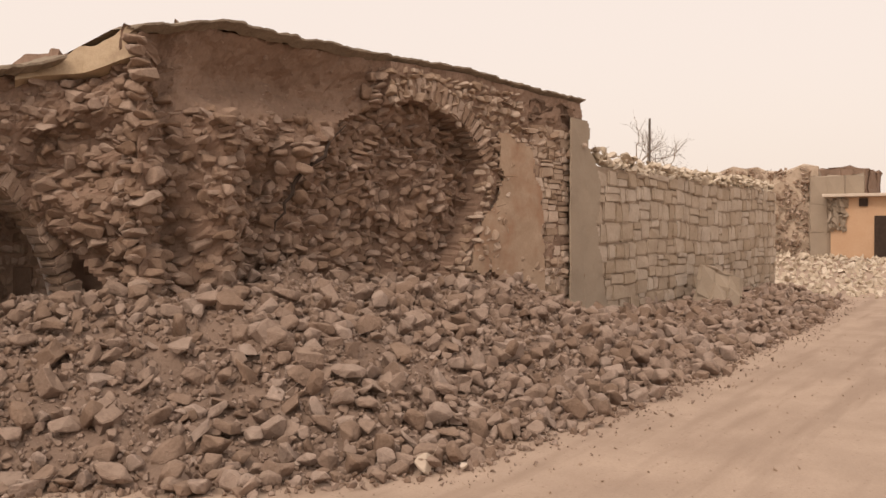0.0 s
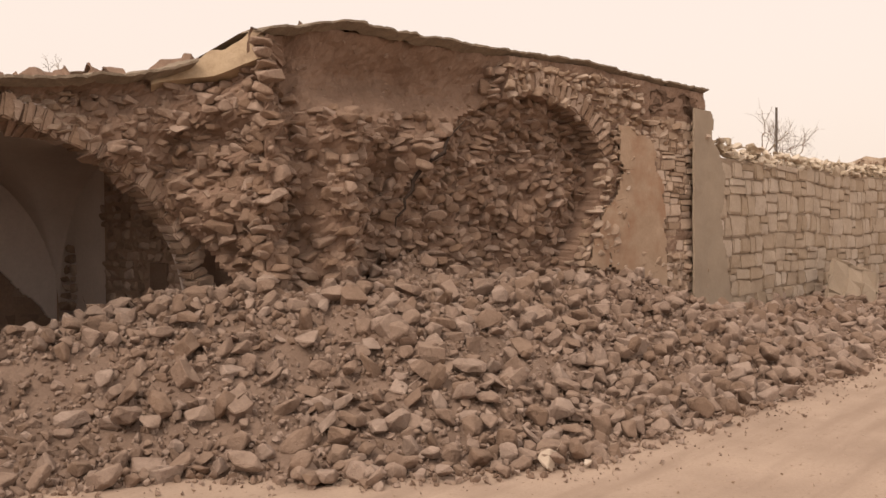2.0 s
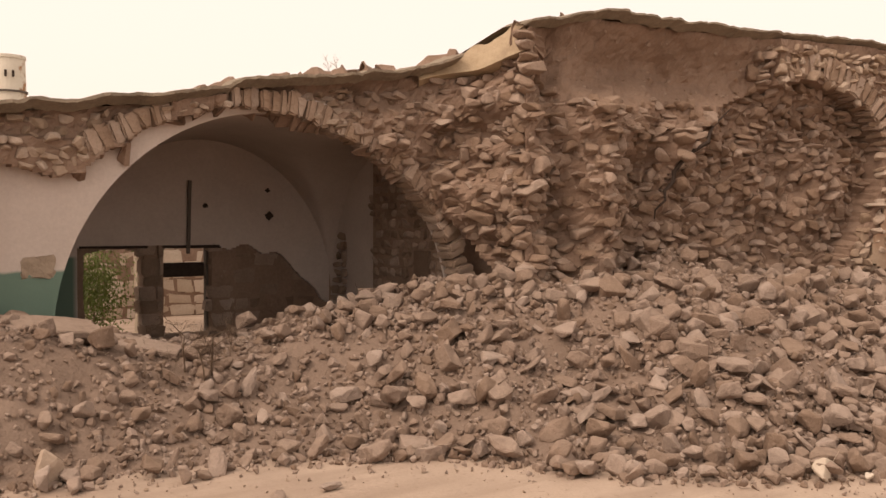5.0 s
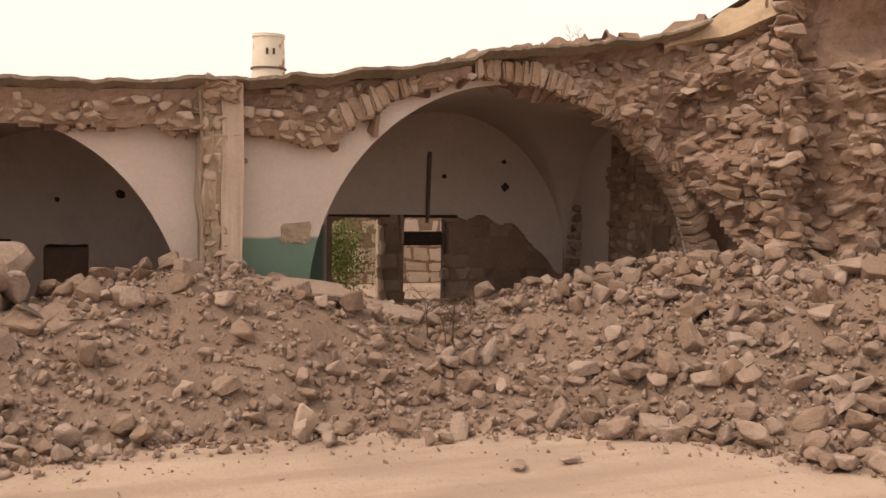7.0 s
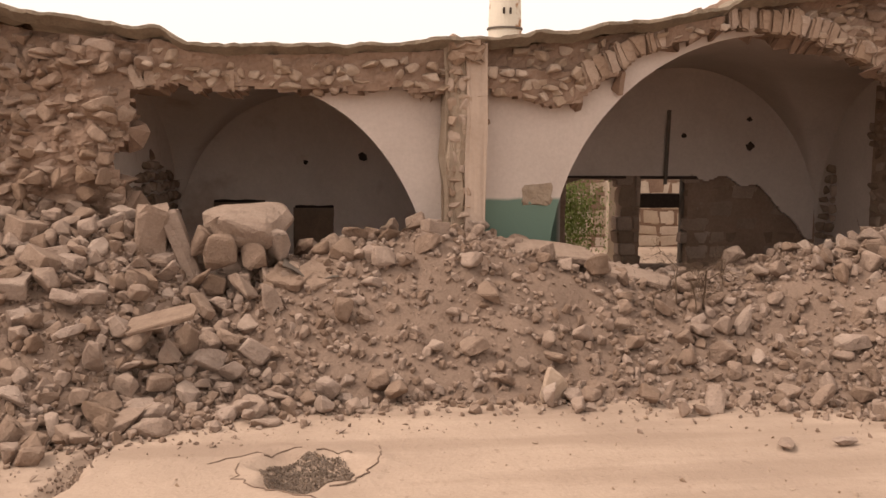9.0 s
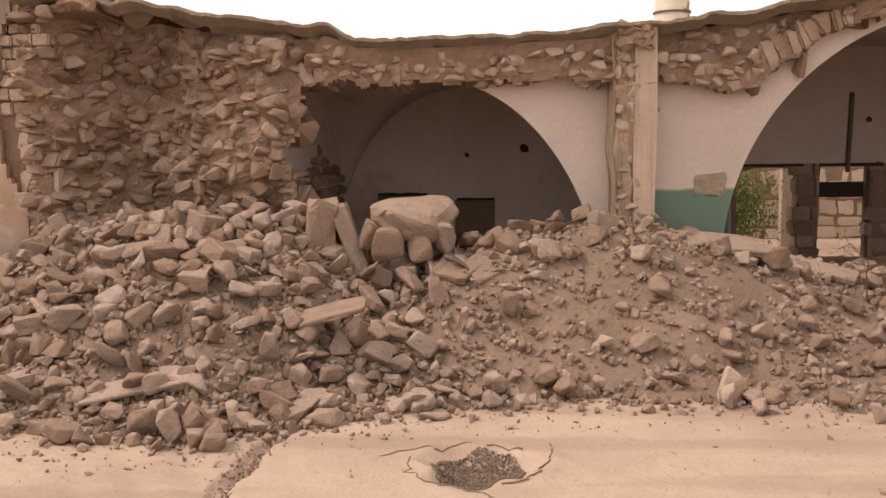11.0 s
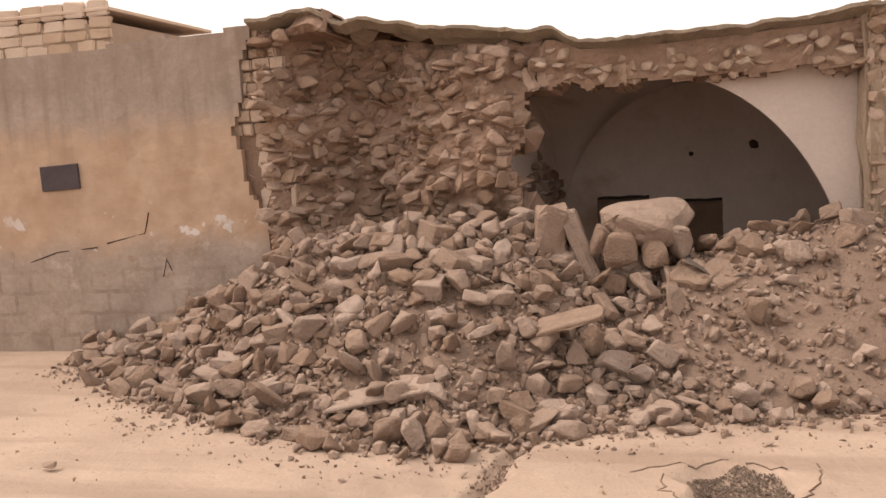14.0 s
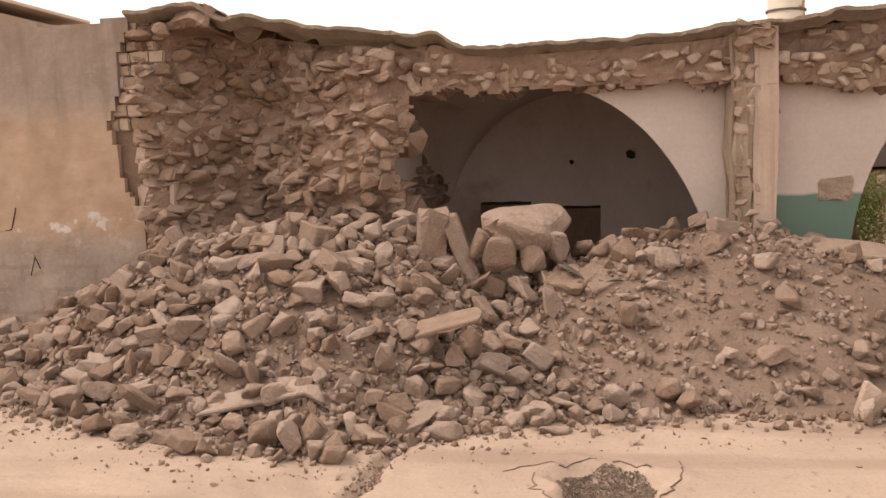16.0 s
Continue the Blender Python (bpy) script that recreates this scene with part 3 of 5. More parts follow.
def voussoir(x, y, z, tilt, yaw, k, h=1.0):
    o = new("voussoir", WEDGES[k % 8])
    o.parent = facade
    o.matrix_basis = Matrix.Translation((x, y, z)) @ Matrix.Rotation(yaw, 4, "Z") @ Matrix.Rotation(tilt, 4, "Y") @ Matrix.Diagonal((1.0 + 0.28 * float(rng.uniform(-1, 1)), 1, h, 1))


angle = math.radians(124)
k = 0
while angle > radians(8):
    x, z = 4.6 + 3.5 * math.cos(angle), 1.0 + 2.97 * math.sin(angle)
    nx, nz = math.cos(angle) / 3.5, math.sin(angle) / 2.97
    z -= 0.2 * max(0.0, 4.4 - x) / 1.2
    voussoir(x, 12.05 - 0.2 * max(0.0, x - 6.0) / 2 + float(rng.normal(0, 0.035)), z, math.atan2(nx, nz) + float(rng.normal(0, 0.04)), float(rng.normal(0, 0.06)), k, float(rng.uniform(0.7, 0.98)))
    angle -= 0.132 / math.hypot(3.5 * math.sin(angle), 2.97 * math.cos(angle))
    k += 1
for i in range(21):
    x = -2.75 + i * 0.172 + float(rng.normal(0, 0.02))
    if i in (3, 5, 8, 11, 15, 17, 18):
        continue
    voussoir(x, 12.06 + float(rng.normal(0, 0.02)), 3.13 + 0.05 * math.sin(0.9 * i), -0.35 + 0.03 * i + float(rng.normal(0, 0.16)), 0, i, float(rng.uniform(0.5, 0.9)))
yaw_r = math.atan2(8.5 - 10.35, 18.73 - 8.22)
RING = np.array([(13.15, 4.8), (13.5, 4.86), (13.95, 4.86), (14.5, 4.68), (14.95, 4.42), (15.25, 4.1), (15.42, 3.75)])
ring_len = np.concatenate([[0], np.cumsum(np.hypot(*np.diff(RING, axis=0).T))])
d = 0.05
while d < ring_len[-1]:
    (x, x2), (z, z2) = (np.interp((d, d + 0.1), ring_len, RING[:, i]) for i in (0, 1))
    tilt = math.atan2(-(z2 - z), x2 - x) if d < ring_len[-1] - 0.1 else 1.2
    voussoir(float(x), float(facade_y(x)) + 0.14, float(z), tilt + float(rng.normal(0, 0.05)), yaw_r, k, 1.25 - 0.2 * d / ring_len[-1])
    d += 0.15
    k += 1

cu = bpy.data.curves.new("crack", "CURVE")
cu.dimensions, cu.bevel_depth = "3D", 0.035
sp = cu.splines.new("POLY")
sp.points.add(12)
for i in range(13):
    z = 4.3 - 0.15 * i
    x = float(np.interp(z, [2.41, 2.85, 3.49, 3.93, 4.34], [10.6, 10.8, 11.14, 11.54, 12.08])) + float(rng.normal(0, 0.03))
    at, _ = on_face(np.array([x]), np.array([z]), np.array([s_at(x)]))
    sp.points[i].co, sp.points[i].radius = (at[0, 0], at[0, 1] - 0.22, z, 1), 0.2 + 0.8 * math.sin(math.pi * i / 12)
cu.materials.append(M_DARK)
crack = new("crack", cu)
crack.parent = facade

# ---- coursed quoins, renders on the far building ----
def r_face(x, off=0.0):
    return x, float(np.interp(x, [8.22, 18.73], [10.35, 8.5])) - off


def quoin(name, x0, x1, z0, z1, mat, parent, course=0.24, seed=1, width=(0.25, 0.5), yaw=yaw_r, plane=None, depth=0.3, gap=0.02, proud=0.05, skip=None, split=0.0):
    r = np.random.default_rng(seed)
    stock = []
    for kk in range(8):
        bm = box((1, 1, 1), (0, 0, 0), 0.0, 0.055)
        bmesh.ops.bevel(bm, geom=bm.edges[:], offset=0.085, segments=2, affect="EDGES")
        me = bpy.data.meshes.new(name)
        bm.to_mesh(me)
        bm.free()
        me.materials.append(mat)
        stock.append(me)
    z, n = z0, 0
    while z < z1 - 0.05:
        h = course * r.uniform(0.65, 1.25)
        x = x0 - r.uniform(0, 0.15)
        while x < x1:
            w = r.uniform(*width)
            if x + w > x1 - 0.06:
                w = x1 - x + r.uniform(-0.04, 0.04)
            if w < 0.08:
                break
            px, py = (plane or r_face)(x + w / 2)
            if not (skip and skip(x + w / 2, z + h / 2)):
                two = r.uniform() < split
                zc = z + h / 2 + (0.07 * math.sin(0.6 * x) + 0.03 * math.sin(2.3 * x) if split else 0)
                for zz, hh in (((zc - h * 0.22, h * 0.56), (zc + h * 0.28, h * 0.44)) if two else ((zc, h),)):
                    o = new(name, stock[int(r.integers(0, 8))])
                    o.parent = parent
                    o.matrix_basis = pose(px, py - proud + depth / 2 + r.normal(0, 0.009), zz, r.normal(0, 2), r.normal(0, 1.6), math.degrees(yaw) + r.normal(0, 2)) @ Matrix.Diagonal((w - gap, depth, hh - gap, 1))
                n += 1
            x += w
        z += h
    return n


quoin("quoin_stone", 17.0, 18.28, 0.7, 4.7, M_QUOIN, facade, 0.22, 5, (0.16, 0.5), gap=0.01, proud=0.02, split=0.3)


def sheet(name, x0, x1, z0, z1, inside, mat, plane, thick=0.03, off=0.06, step=0.05, normal=(0, -1)):
    xs, zz = np.arange(x0, x1, step), np.arange(z0, z1, step)
    A, B = np.meshgrid(xs, zz, indexing="ij")
    ok = inside(A, B)
    kp = ok[:-1, :-1] & ok[1:, 1:]
    P = np.array([plane(a) for a in xs])
    wob = 0.012 * fbm(A, B, 2.0, 9.0)
    VV = np.stack([np.repeat(P[:, 0], len(zz)), np.repeat(P[:, 1], len(zz)) - off + wob.ravel(), B.ravel()], 1)
    v, f = used_only(VV, grid_faces(len(xs), len(zz), kp))
    ob = mesh_object(name, v, f.tolist(), mat)
    so = ob.modifiers.new("thickness", "SOLIDIFY")
    so.thickness, so.offset = thick, 0.0
    return ob


wig = lambda a, s=0.0: 0.07 * np.sin(4.1 * a + s) + 0.04 * np.sin(11 * a + 2 * s)
ochre = sheet("render_patch", 14.5, 17.3, 0.8, 4.7, lambda a, b: (a > np.interp(b, [1.0, 1.8, 2.6, 3.2, 4.6], [15.6, 14.85, 15.35, 15.8, 15.9]) + wig(b)) & (a < np.interp(b, [1, 2.6, 3.8, 4.6], [17.35, 17.3, 17.0, 16.95]) + wig(b, 1)) & (b > np.interp(a, [14.9, 17.3], [1.8, 1.1]) + wig(a)) & (b < np.interp(a, [16, 17], [4.5, 4.2])), M_OCHRE, r_face)
ochre.parent = facade
tagged(ochre, "peeling ochre and rust-stained render")
white_plane = lambda x: (x, 8.45)
strip_plane = lambda x: (x, float(np.interp(x, [18.73, 19.4], [8.5, 8.42])))
strip = sheet("render_strip", 17.95, 20.4, 0.3, 5.0, lambda a, b: (a > 18.02) & (a < np.interp(b, [0.4, 1.1, 2.0, 3.9, 4.4, 4.95], [20.25, 19.8, 19.4, 19.38, 19.0, 18.85]) + wig(b)), M_STRIP, strip_plane, 0.04, 0.05)
strip.parent = facade
tagged(strip, "smooth grey cement render with a broken edge")
# Earth box whose dark colour stands in for shade in the roof-edge recess.
lintel = part("dark_lintel", box((1.75, 0.34, 0.46), (0, 0, 0), 0.0, 0.05, 7), M_SHADED_EARTH, facade, "broken earth under the roof edge, darkened for the recess's shade")
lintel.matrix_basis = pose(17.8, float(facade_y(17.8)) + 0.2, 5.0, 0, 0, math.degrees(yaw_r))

# ---- roofs ----
def roof(name, x0, x1, back, thick, over, mat, label, step=0.06, cap=9.0):
    xs = np.arange(x0, x1 + 0.01, step)
    r = np.random.default_rng(int(abs(x0) * 10))
    zt = roof_z(xs) + 0.03 * fbm(xs, xs * 0, 2.2, 4.0) + 0.02 * fbm(xs, xs * 0, 4.5, 8.0)
    yf = facade_y(xs) - over + 0.08 * fbm(xs, xs * 0, 2.0, 6.0) + 0.025 * fbm(xs, xs * 0, 6.0, 7.0)
    rows = []
    for t, (yo, zo) in enumerate(((0.22, -0.07), (0.0, 0.02), (0.0, thick), (0.5, thick + 0.02), (back - 11, thick + 0.1))):
        yy = yf + yo if t < 4 else np.full(len(xs), float(back))
        zt = np.minimum(zt, cap) if t == 4 else zt
        rows.append(np.stack([xs, yy, zt + zo - 0.02 + r.normal(0, 0.004, len(xs))], 1))
    VV = np.stack(rows, 1).reshape(-1, 3)
    ob = mesh_object(name, VV, grid_faces(len(xs), 5).tolist(), mat)
    return tagged(ob, label, "roof", kind="structure")


roof("roof_low", -6.3, 7.8, 17.0, 0.06, 0.12, M_ROOF, "sagging grey screed roof edge over the vaulted rooms", cap=4.0)
roof("roof_high", 8.25, 18.85, 13.6, 0.05, 0.05, M_ROOF, "weathered flat roof edge of the taller house", cap=4.6)
ps = np.linspace(float(np.interp(7.3, LINE[:, 0], acc)), float(acc[4]) + 0.05, 30)
qx, qy, qnx, qny = along(ps)
t = np.linspace(0, 1, 30)
low, high = 4.56 + 0.34 * t + 0.02 * np.sin(9 * t), 4.66 + 0.72 * t ** 0.85 + 0.035 * np.sin(17 * t) + 0.02 * np.sin(31 * t)
parapet = mesh_object("parapet", np.stack([np.stack([qx + (0.06 + 0.05 * w) * qnx, qy + (0.06 + 0.05 * w) * qny, low + (high - low) * w], 1) for w in (0, 0.5, 0.9, 1)], 1).reshape(-1, 3), grid_faces(30, 4).tolist(), M_PARAPET)
so = parapet.modifiers.new("thickness", "SOLIDIFY")
so.thickness, so.offset = 0.3, -1.0
# Unseen block added behind the facade to stop sky light leaking through gaps.
gap_filler = part("wall_house_core", box((10.3, 1.6, 5.0), (0, 0, 2.5)), M_CORE)
gap_filler.matrix_basis = pose(13.75, 11.35, 0.1, 0, 0, math.degrees(yaw_r))
tagged(gap_filler, "filler block added behind the taller facade to block sky light", "wall", kind="structure")
tagged(parapet, "pale rendered side wall of the taller house", "wall", kind="structure")
M_BLK = material("dark_ashlar", (0.20, 0.138, 0.104), (0.34, 0.25, 0.19), 2.5, 25, bump=0.5, vary=0.3)

# ---- vaulted rooms ----
def vault(name, fl, bl, br, fr, zs, hf, hb, hm, y0, y1, mat, label):
    us, vs_ = -np.cos(np.linspace(0, np.pi, 49)), np.linspace(-1, 1, 33)
    U, W = np.meshgrid(us, vs_, indexing="ij")
    v01 = (W + 1) / 2
    xl, xr = fl + (bl - fl) * v01, fr + (br - fr) * v01
    x = xl + (xr - xl) * (U + 1) / 2
    y = y0 + (y1 - y0) * v01
    h1 = hf + (hb - hf) * v01
    a, c = h1 * np.sqrt(np.clip(1 - U * U, 0, 1)), hm * np.sqrt(1 - np.clip((W + 0.1) / 1.1, 0, 1) ** 2)
    z = zs + 0.5 * (a + c + np.sqrt((a - c) ** 2 + 0.004))
    z = np.minimum(z, roof_z(x) - 0.1)
    ceiling = mesh_object(name, np.stack([x.ravel(), y.ravel(), z.ravel()], 1), grid_faces(49, 33).tolist(), mat, smooth=True)
    tagged(ceiling, label, "vault", kind="structure")
    for side, sgn in (("wall_west", 0), ("wall_east", -1)):
        top = z[sgn]
        zz = np.linspace(0, 1, 12)
        P = np.stack([np.stack([x[sgn], y[sgn], top * t], 1) for t in zz], 1).reshape(-1, 3)
        w = mesh_object(side, P, grid_faces(33, 12).tolist(), mat, smooth=True)
        tagged(w, "plastered side wall of a vaulted room", "wall", kind="structure")


vault("ceiling", -3.3, -3.0, 1.25, 0.8, 1.0, 2.2, 2.35, 2.2, 12.13, 16.29, M_BRIGHTENED, "grey plastered barrel vault over the smaller room")
vault("ceiling", 2.25, 3.05, 8.25, 8.12, 0.95, 3.0, 2.95, 2.75, 12.13, 16.29, M_PLASTER, "grey plastered barrel vault over the arched room")


def spandrel(fl, fr, z0, h, mat, y=12.06, west=-9.0, bend=0.5):
    u = -np.cos(np.linspace(0, np.pi, 97))
    x = fl + (fr - fl) * (u + 1) / 2
    low = z0 + h * np.clip(1 - u * u, 0, 1) ** bend
    x, low = np.concatenate([[min(fl - 0.12, 1.3) if fl > 0 else fl - 0.12], x, [fr + (0.12 if fl > 0 else 0.3)]]), np.concatenate([[0.4], low, [0.4]])
    x, low = x[x > west], low[x > west]
    top = np.maximum(roof_z(x) - 0.08, low)
    top = np.where(x > 4.2, np.minimum(top, low + 0.3), top)
    rows = np.stack([np.stack([x, np.full(len(x), y), low + (top - low) * t], 1) for t in (0.0, 0.5, 1.0)], 1).reshape(-1, 3)
    w = mesh_object("wall_spandrel", rows, grid_faces(len(x), 3).tolist(), mat)
    so = w.modifiers.new("thickness", "SOLIDIFY")
    so.thickness, so.offset = 0.05, -1.0
    return tagged(w, "plastered spandrel beside the vault", "wall", kind="structure")


spandrel(2.25, 8.12, 0.95, 3.0, M_PLASTER)
# Front face keeps room_plaster; the vault behind it is brightened by colour.
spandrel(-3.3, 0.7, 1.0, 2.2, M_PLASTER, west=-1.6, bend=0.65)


def bare_wall(x, y0, y1, z0, z1, inside, seed, label, back):
    """Squared rubble where the plaster of a side wall has come off."""
    r = np.random.default_rng(seed)
    holder = part("wall_bare_masonry", box((0.03, y1 - y0, z1 - z0), (x((y0 + y1) / 2) + back, (y0 + y1) / 2, (z0 + z1) / 2)), M_CORE)
    tagged(holder, label, "wall", kind="structure")
    stock, z, k = shared(SOFT, M_BLK, "stone"), z0, 0
    while z < z1:
        h, y = r.uniform(0.12, 0.22), y0
        while y < y1:
            w = r.uniform(0.14, 0.34)
            if inside(y + w / 2, z + h / 2):
                o = new("stone", stock[k % 16])
                o.parent = holder
                o.matrix_basis = pose(x(y + w / 2), y + w / 2, z + h / 2, *r.normal(0, 5, 3)) @ Matrix.Diagonal((0.16, w * 1.12, h * 1.15, 1))
                k += 1
            y += w
        z += h


in_niche = lambda y, z: 12.45 < y < 12.98 and 1.3 < z < 1.98
bare_wall(lambda y: 8.1, 12.13, 14.36, 0.9, 3.5, lambda y, z: not in_niche(y, z) and y < 14.36 + 0.1 * math.sin(5 * z), 33, "bare dark rubble side wall where the plaster has fallen", 0.0)
bare_wall(lambda y: 8.2, 15.55, 16.1, 0.9, 2.1, lambda y, z: 15.6 < y < 16.05 - 0.2 * max(0.0, z - 1.2), 34, "strip of bare masonry in the plastered corner", 0.12)
bare_wall(lambda y: -3.27 + 0.071 * (y - 12.1), 13.0, 15.9, 1.3, 2.4, lambda y, z: z < np.interp(y, [13, 14.5, 15.4, 15.9], [1.75, 2.4, 2.05, 1.95]), 35, "patch of bare reddish masonry where plaster fell", -0.15)
# No recess here: the panel's dark colour paints the niche's inner shade.
hollow = part("wall_niche", box((0.06, 0.45, 0.62), (8.06, 12.72, 1.66), 0.01), M_SHADED_EARTH)
tagged(hollow, "dark panel painting the shade of a square niche in the bare side wall", "niche", kind="structure")


def back_wall(name, x0, x1, top, holes, mat, label, thick=0.35):
    w = sheet(name, x0, x1, 0.0, 4.1, lambda a, b: (b < top(a)) & ~holes(a, b), mat, lambda a: (a, 16.25), thick, -thick / 2, 0.03)
    return tagged(w, label, "wall", kind="structure")


def doors_b(a, b):
    d1 = (a > 3.6) & (a < 4.6) & (b < np.minimum(1.95, 1.82 + 0.12 * np.sqrt(np.clip(1 - ((a - 4.1) / 0.5) ** 2, 0, 1))))
    d2 = (a > 4.95) & (a < 5.84) & (b < 1.95)
    return d1 | d2


def doors_a(a, b):
    w1 = (a > -1.12) & (a < -0.45) & (b > 0.6) & (b < 1.48)
    w2 = (a > -2.45) & (a < -1.6) & (b > 0.6) & (b < 1.58)
    return w1 | w2


back_wall("wall_back_small_room", -4.2, 1.5, lambda a: 3.6 + 0 * a, doors_a, M_BRIGHTENED, "stained grey plaster back wall with two small windows")
fallen = lambda a, b: (a > 5.84) & (b < np.interp(a, [5.84, 6.3, 7.0, 7.5, 8.0], [1.98, 1.97, 1.85, 1.5, 0.9]) + 0.06 * np.sin(9 * a)) | (a > 3.5) & (a < 5.95) & (b < 2.0) | (a > 8.2) & (a < 8.55) & (b < 1.9)
wb = back_wall("wall_back_arched_room", 2.7, 8.6, lambda a: 4.0 + 0 * a, lambda a, b: fallen(a, b) | doors_b(a, b), M_PLASTER, "grey plaster back wall with fallen lower plaster", 0.06)
masonry = back_wall("wall_back_masonry", 2.7, 8.7, lambda a: 3.9 + 0 * a, lambda a, b: doors_b(a, b) & (b < 2.1), M_CORE, "bare dark stone masonry behind fallen plaster")
masonry.location.y = 0.09
quoin("ashlar_block", 5.86, 8.5, 0.2, 1.95, M_BLK, masonry, 0.26, 31, (0.3, 0.55), 0.0, lambda x: (x, 16.25), 0.2, 0.025, 0.0, lambda x, z: not bool(fallen(np.array(x), np.array(z))))
quoin("jamb_block", 4.62, 4.95, 0.2, 1.95, M_BLK, masonry, 0.28, 32, (0.3, 0.34), 0.0, lambda x: (x, 16.2), 0.35, 0.015, 0.0)
for x, w, z in ((4.1, 1.15, 2.0), (5.45, 1.1, 1.99)):
    tagged(part("door_lintel", box((w, 0.3, 0.07), (x, 16.35, z), 0.01, 0.004), M_DARK, masonry), "dark timber lintel")
for x, z, w, h in ((4.98, 1.0, 0.06, 1.9), (5.82, 1.0, 0.05, 1.9)):
    part("door_jamb", box((w, 0.12, h), (x, 16.5, z), 0.006), M_METAL, masonry)
part("transom", box((0.84, 0.1, 0.26), (5.4, 16.6, 1.55), 0.01), M_DARK, masonry)
for x, w, z in ((-0.785, 0.66, 1.475), (-2.02, 0.84, 1.57)):
    o = part("window_lintel", box((w, 0.14, 0.05), (x, 16.34, z), 0.008), M_DARK)
    tagged(o, "dark timber lintel over a small window", "lintel", kind="structure")
stop = back_wall("wall_blocked_windows", -4.0, 1.5, lambda a: 3.4 + 0 * a, lambda a, b: a > 9, M_BLK, "dark stone blocking behind the small windows", 0.1)
stop.location.y = 0.17
# Flat dark discs paint the shade of impact holes; nothing is cut.
for x, z, rad in ((6.92, 2.54, 0.085), (5.68, 2.72, 0.055), (6.9, 3.02, 0.045), (0.04, 2.32, 0.08), (-0.92, 2.22, 0.045)):
    bm = cyl(rad, rad * 0.8, -0.02, 0.02, 11)
    for w in bm.verts:
        w.co += Vector((float(rng.normal(0, 0.15)) * rad, float(rng.normal(0, 0.15)) * rad, 0))
    o = part("shell_hole", bm, M_DARK)
    o.matrix_basis = pose(x, 16.245, z, 90)
    tagged(o, "dark disc painting the shade in a small impact hole", "hole", kind="structure")
pipe = part("flue_pipe", cyl(0.035, 0.035, 2.0, 3.3, 10, (5.3, 16.19)), M_METAL)
pipe.rotation_euler = (0, radians(1.5), 0)
tagged(pipe, "blackened metal flue pipe fixed on the back wall", "pipe")
niche = part("wall_niche", box((0.03, 0.36, 0.26), (0, 0, 0), 0.0, 0.012, 3), M_MORTAR)
niche.matrix_basis = pose(2.08, 12.068, 1.88, 0, 0, 90)
tagged(niche, "shallow broken niche in the side wall", "niche", kind="structure")
# ---- pier between the rooms ----
pier = empty("pier", (1.1, 11.9, 0))
tagged(pier, "broken end of the stone party wall between two rooms", "pier", kind="structure")
bm = box((0.26, 0.5, 3.65), (0.135, 0.06, 1.9), 0, 0, 0)
bmesh.ops.subdivide_edges(bm, edges=bm.edges[:], cuts=6, use_grid_fill=True)
for q in bm.verts:
    q.co += Vector(rng.normal(0, 0.007, 3))
M_PIER = material("pier_render", (0.37, 0.283, 0.225), (0.48, 0.378, 0.31), 2, 20, bump=0.4, vary=0)
part("render_face", bm, M_PIER, pier)
bm = box((0.28, 0.5, 3.6), (-0.1, 0.1, 1.9), 0, 0, 7)
for q in bm.verts:
    q.co += Vector(rng.normal(0, 0.02, 3))
part("core", bm, M_MORTAR, pier)
pier_stock = shared(SOFT, M_VOUS, "pier_stone")
z, kk = 1.0, 0
while z < 3.7:
    h, x = float(rng.uniform(0.1, 0.24)), -0.22
    while x < 0.0:
        w = float(rng.uniform(0.1, 0.25))
        o = new("stone", pier_stock[kk % 16])
        o.parent = pier
        o.matrix_basis = pose(x + w / 2 - 0.015, -0.135 + float(rng.normal(0, 0.012)), z + h / 2, *rng.normal(0, 7, 3)) @ Matrix.Diagonal((w, 0.14, h * 1.05, 1))
        x += w
        kk += 1
    z += h
part("cap", box((0.4, 0.46, 0.26), (0.0, -0.01, 3.62), 0.03, 0.03, 2), M_VOUS, pier)

# ---- rendered street wall on the west side ----
xs_top = lambda a: np.interp(a, [-20, -10.65, -6.2], [3.85, 4.05, 4.27]) + 0.03 * np.sin(3 * a)
edge_r = lambda b: np.interp(b, [0, 0.9, 1.25, 1.8, 2.4, 2.9, 3.6, 4.3], [-6.0, -6.05, -6.15, -6.3, -6.55, -6.62, -6.5, -6.3]) + 0.04 * np.sin(8 * b)
plain = sheet("wall_street", -22, -5.9, -0.1, 4.4, lambda a, b: (b < xs_top(a)) & (a < edge_r(b)), M_STREET, lambda a: (a, 11.95), 0.1, 0.05, 0.06)
tagged(plain, "stained ochre and grey rendered street wall", "wall", kind="structure")
core = part("wall_street_core", box((15.5, 0.4, 3.75), (-14.1, 12.2, 1.85), 0.0), M_CORE)
tagged(core, "stone core of the rendered street wall", "wall", kind="structure")
quoin("edge_stone", -6.75, -5.95, 0.8, 4.15, M_QUOIN, core, 0.16, 41, (0.14, 0.3), 0.0, lambda x: (x, 11.95), 0.35, 0.012, 0.02, lambda x, z: 1.5 < z < 2.8)
quoin("corner_block", -6.35, -5.9, 1.4, 2.85, M_QUOIN, core, 0.33, 42, (0.36, 0.46), 0.0, lambda x: (x, 11.94), 0.4, 0.03, 0.02)
panel = part("wall_panel", box((0.6, 0.04, 0.34), (0, 0, 0), 0.006), M_PANEL)
panel.matrix_basis = pose(-9.32, 11.825, 2.43, 0, -2)
tagged(panel, "small dark blank panel fixed on the street wall", "panel")
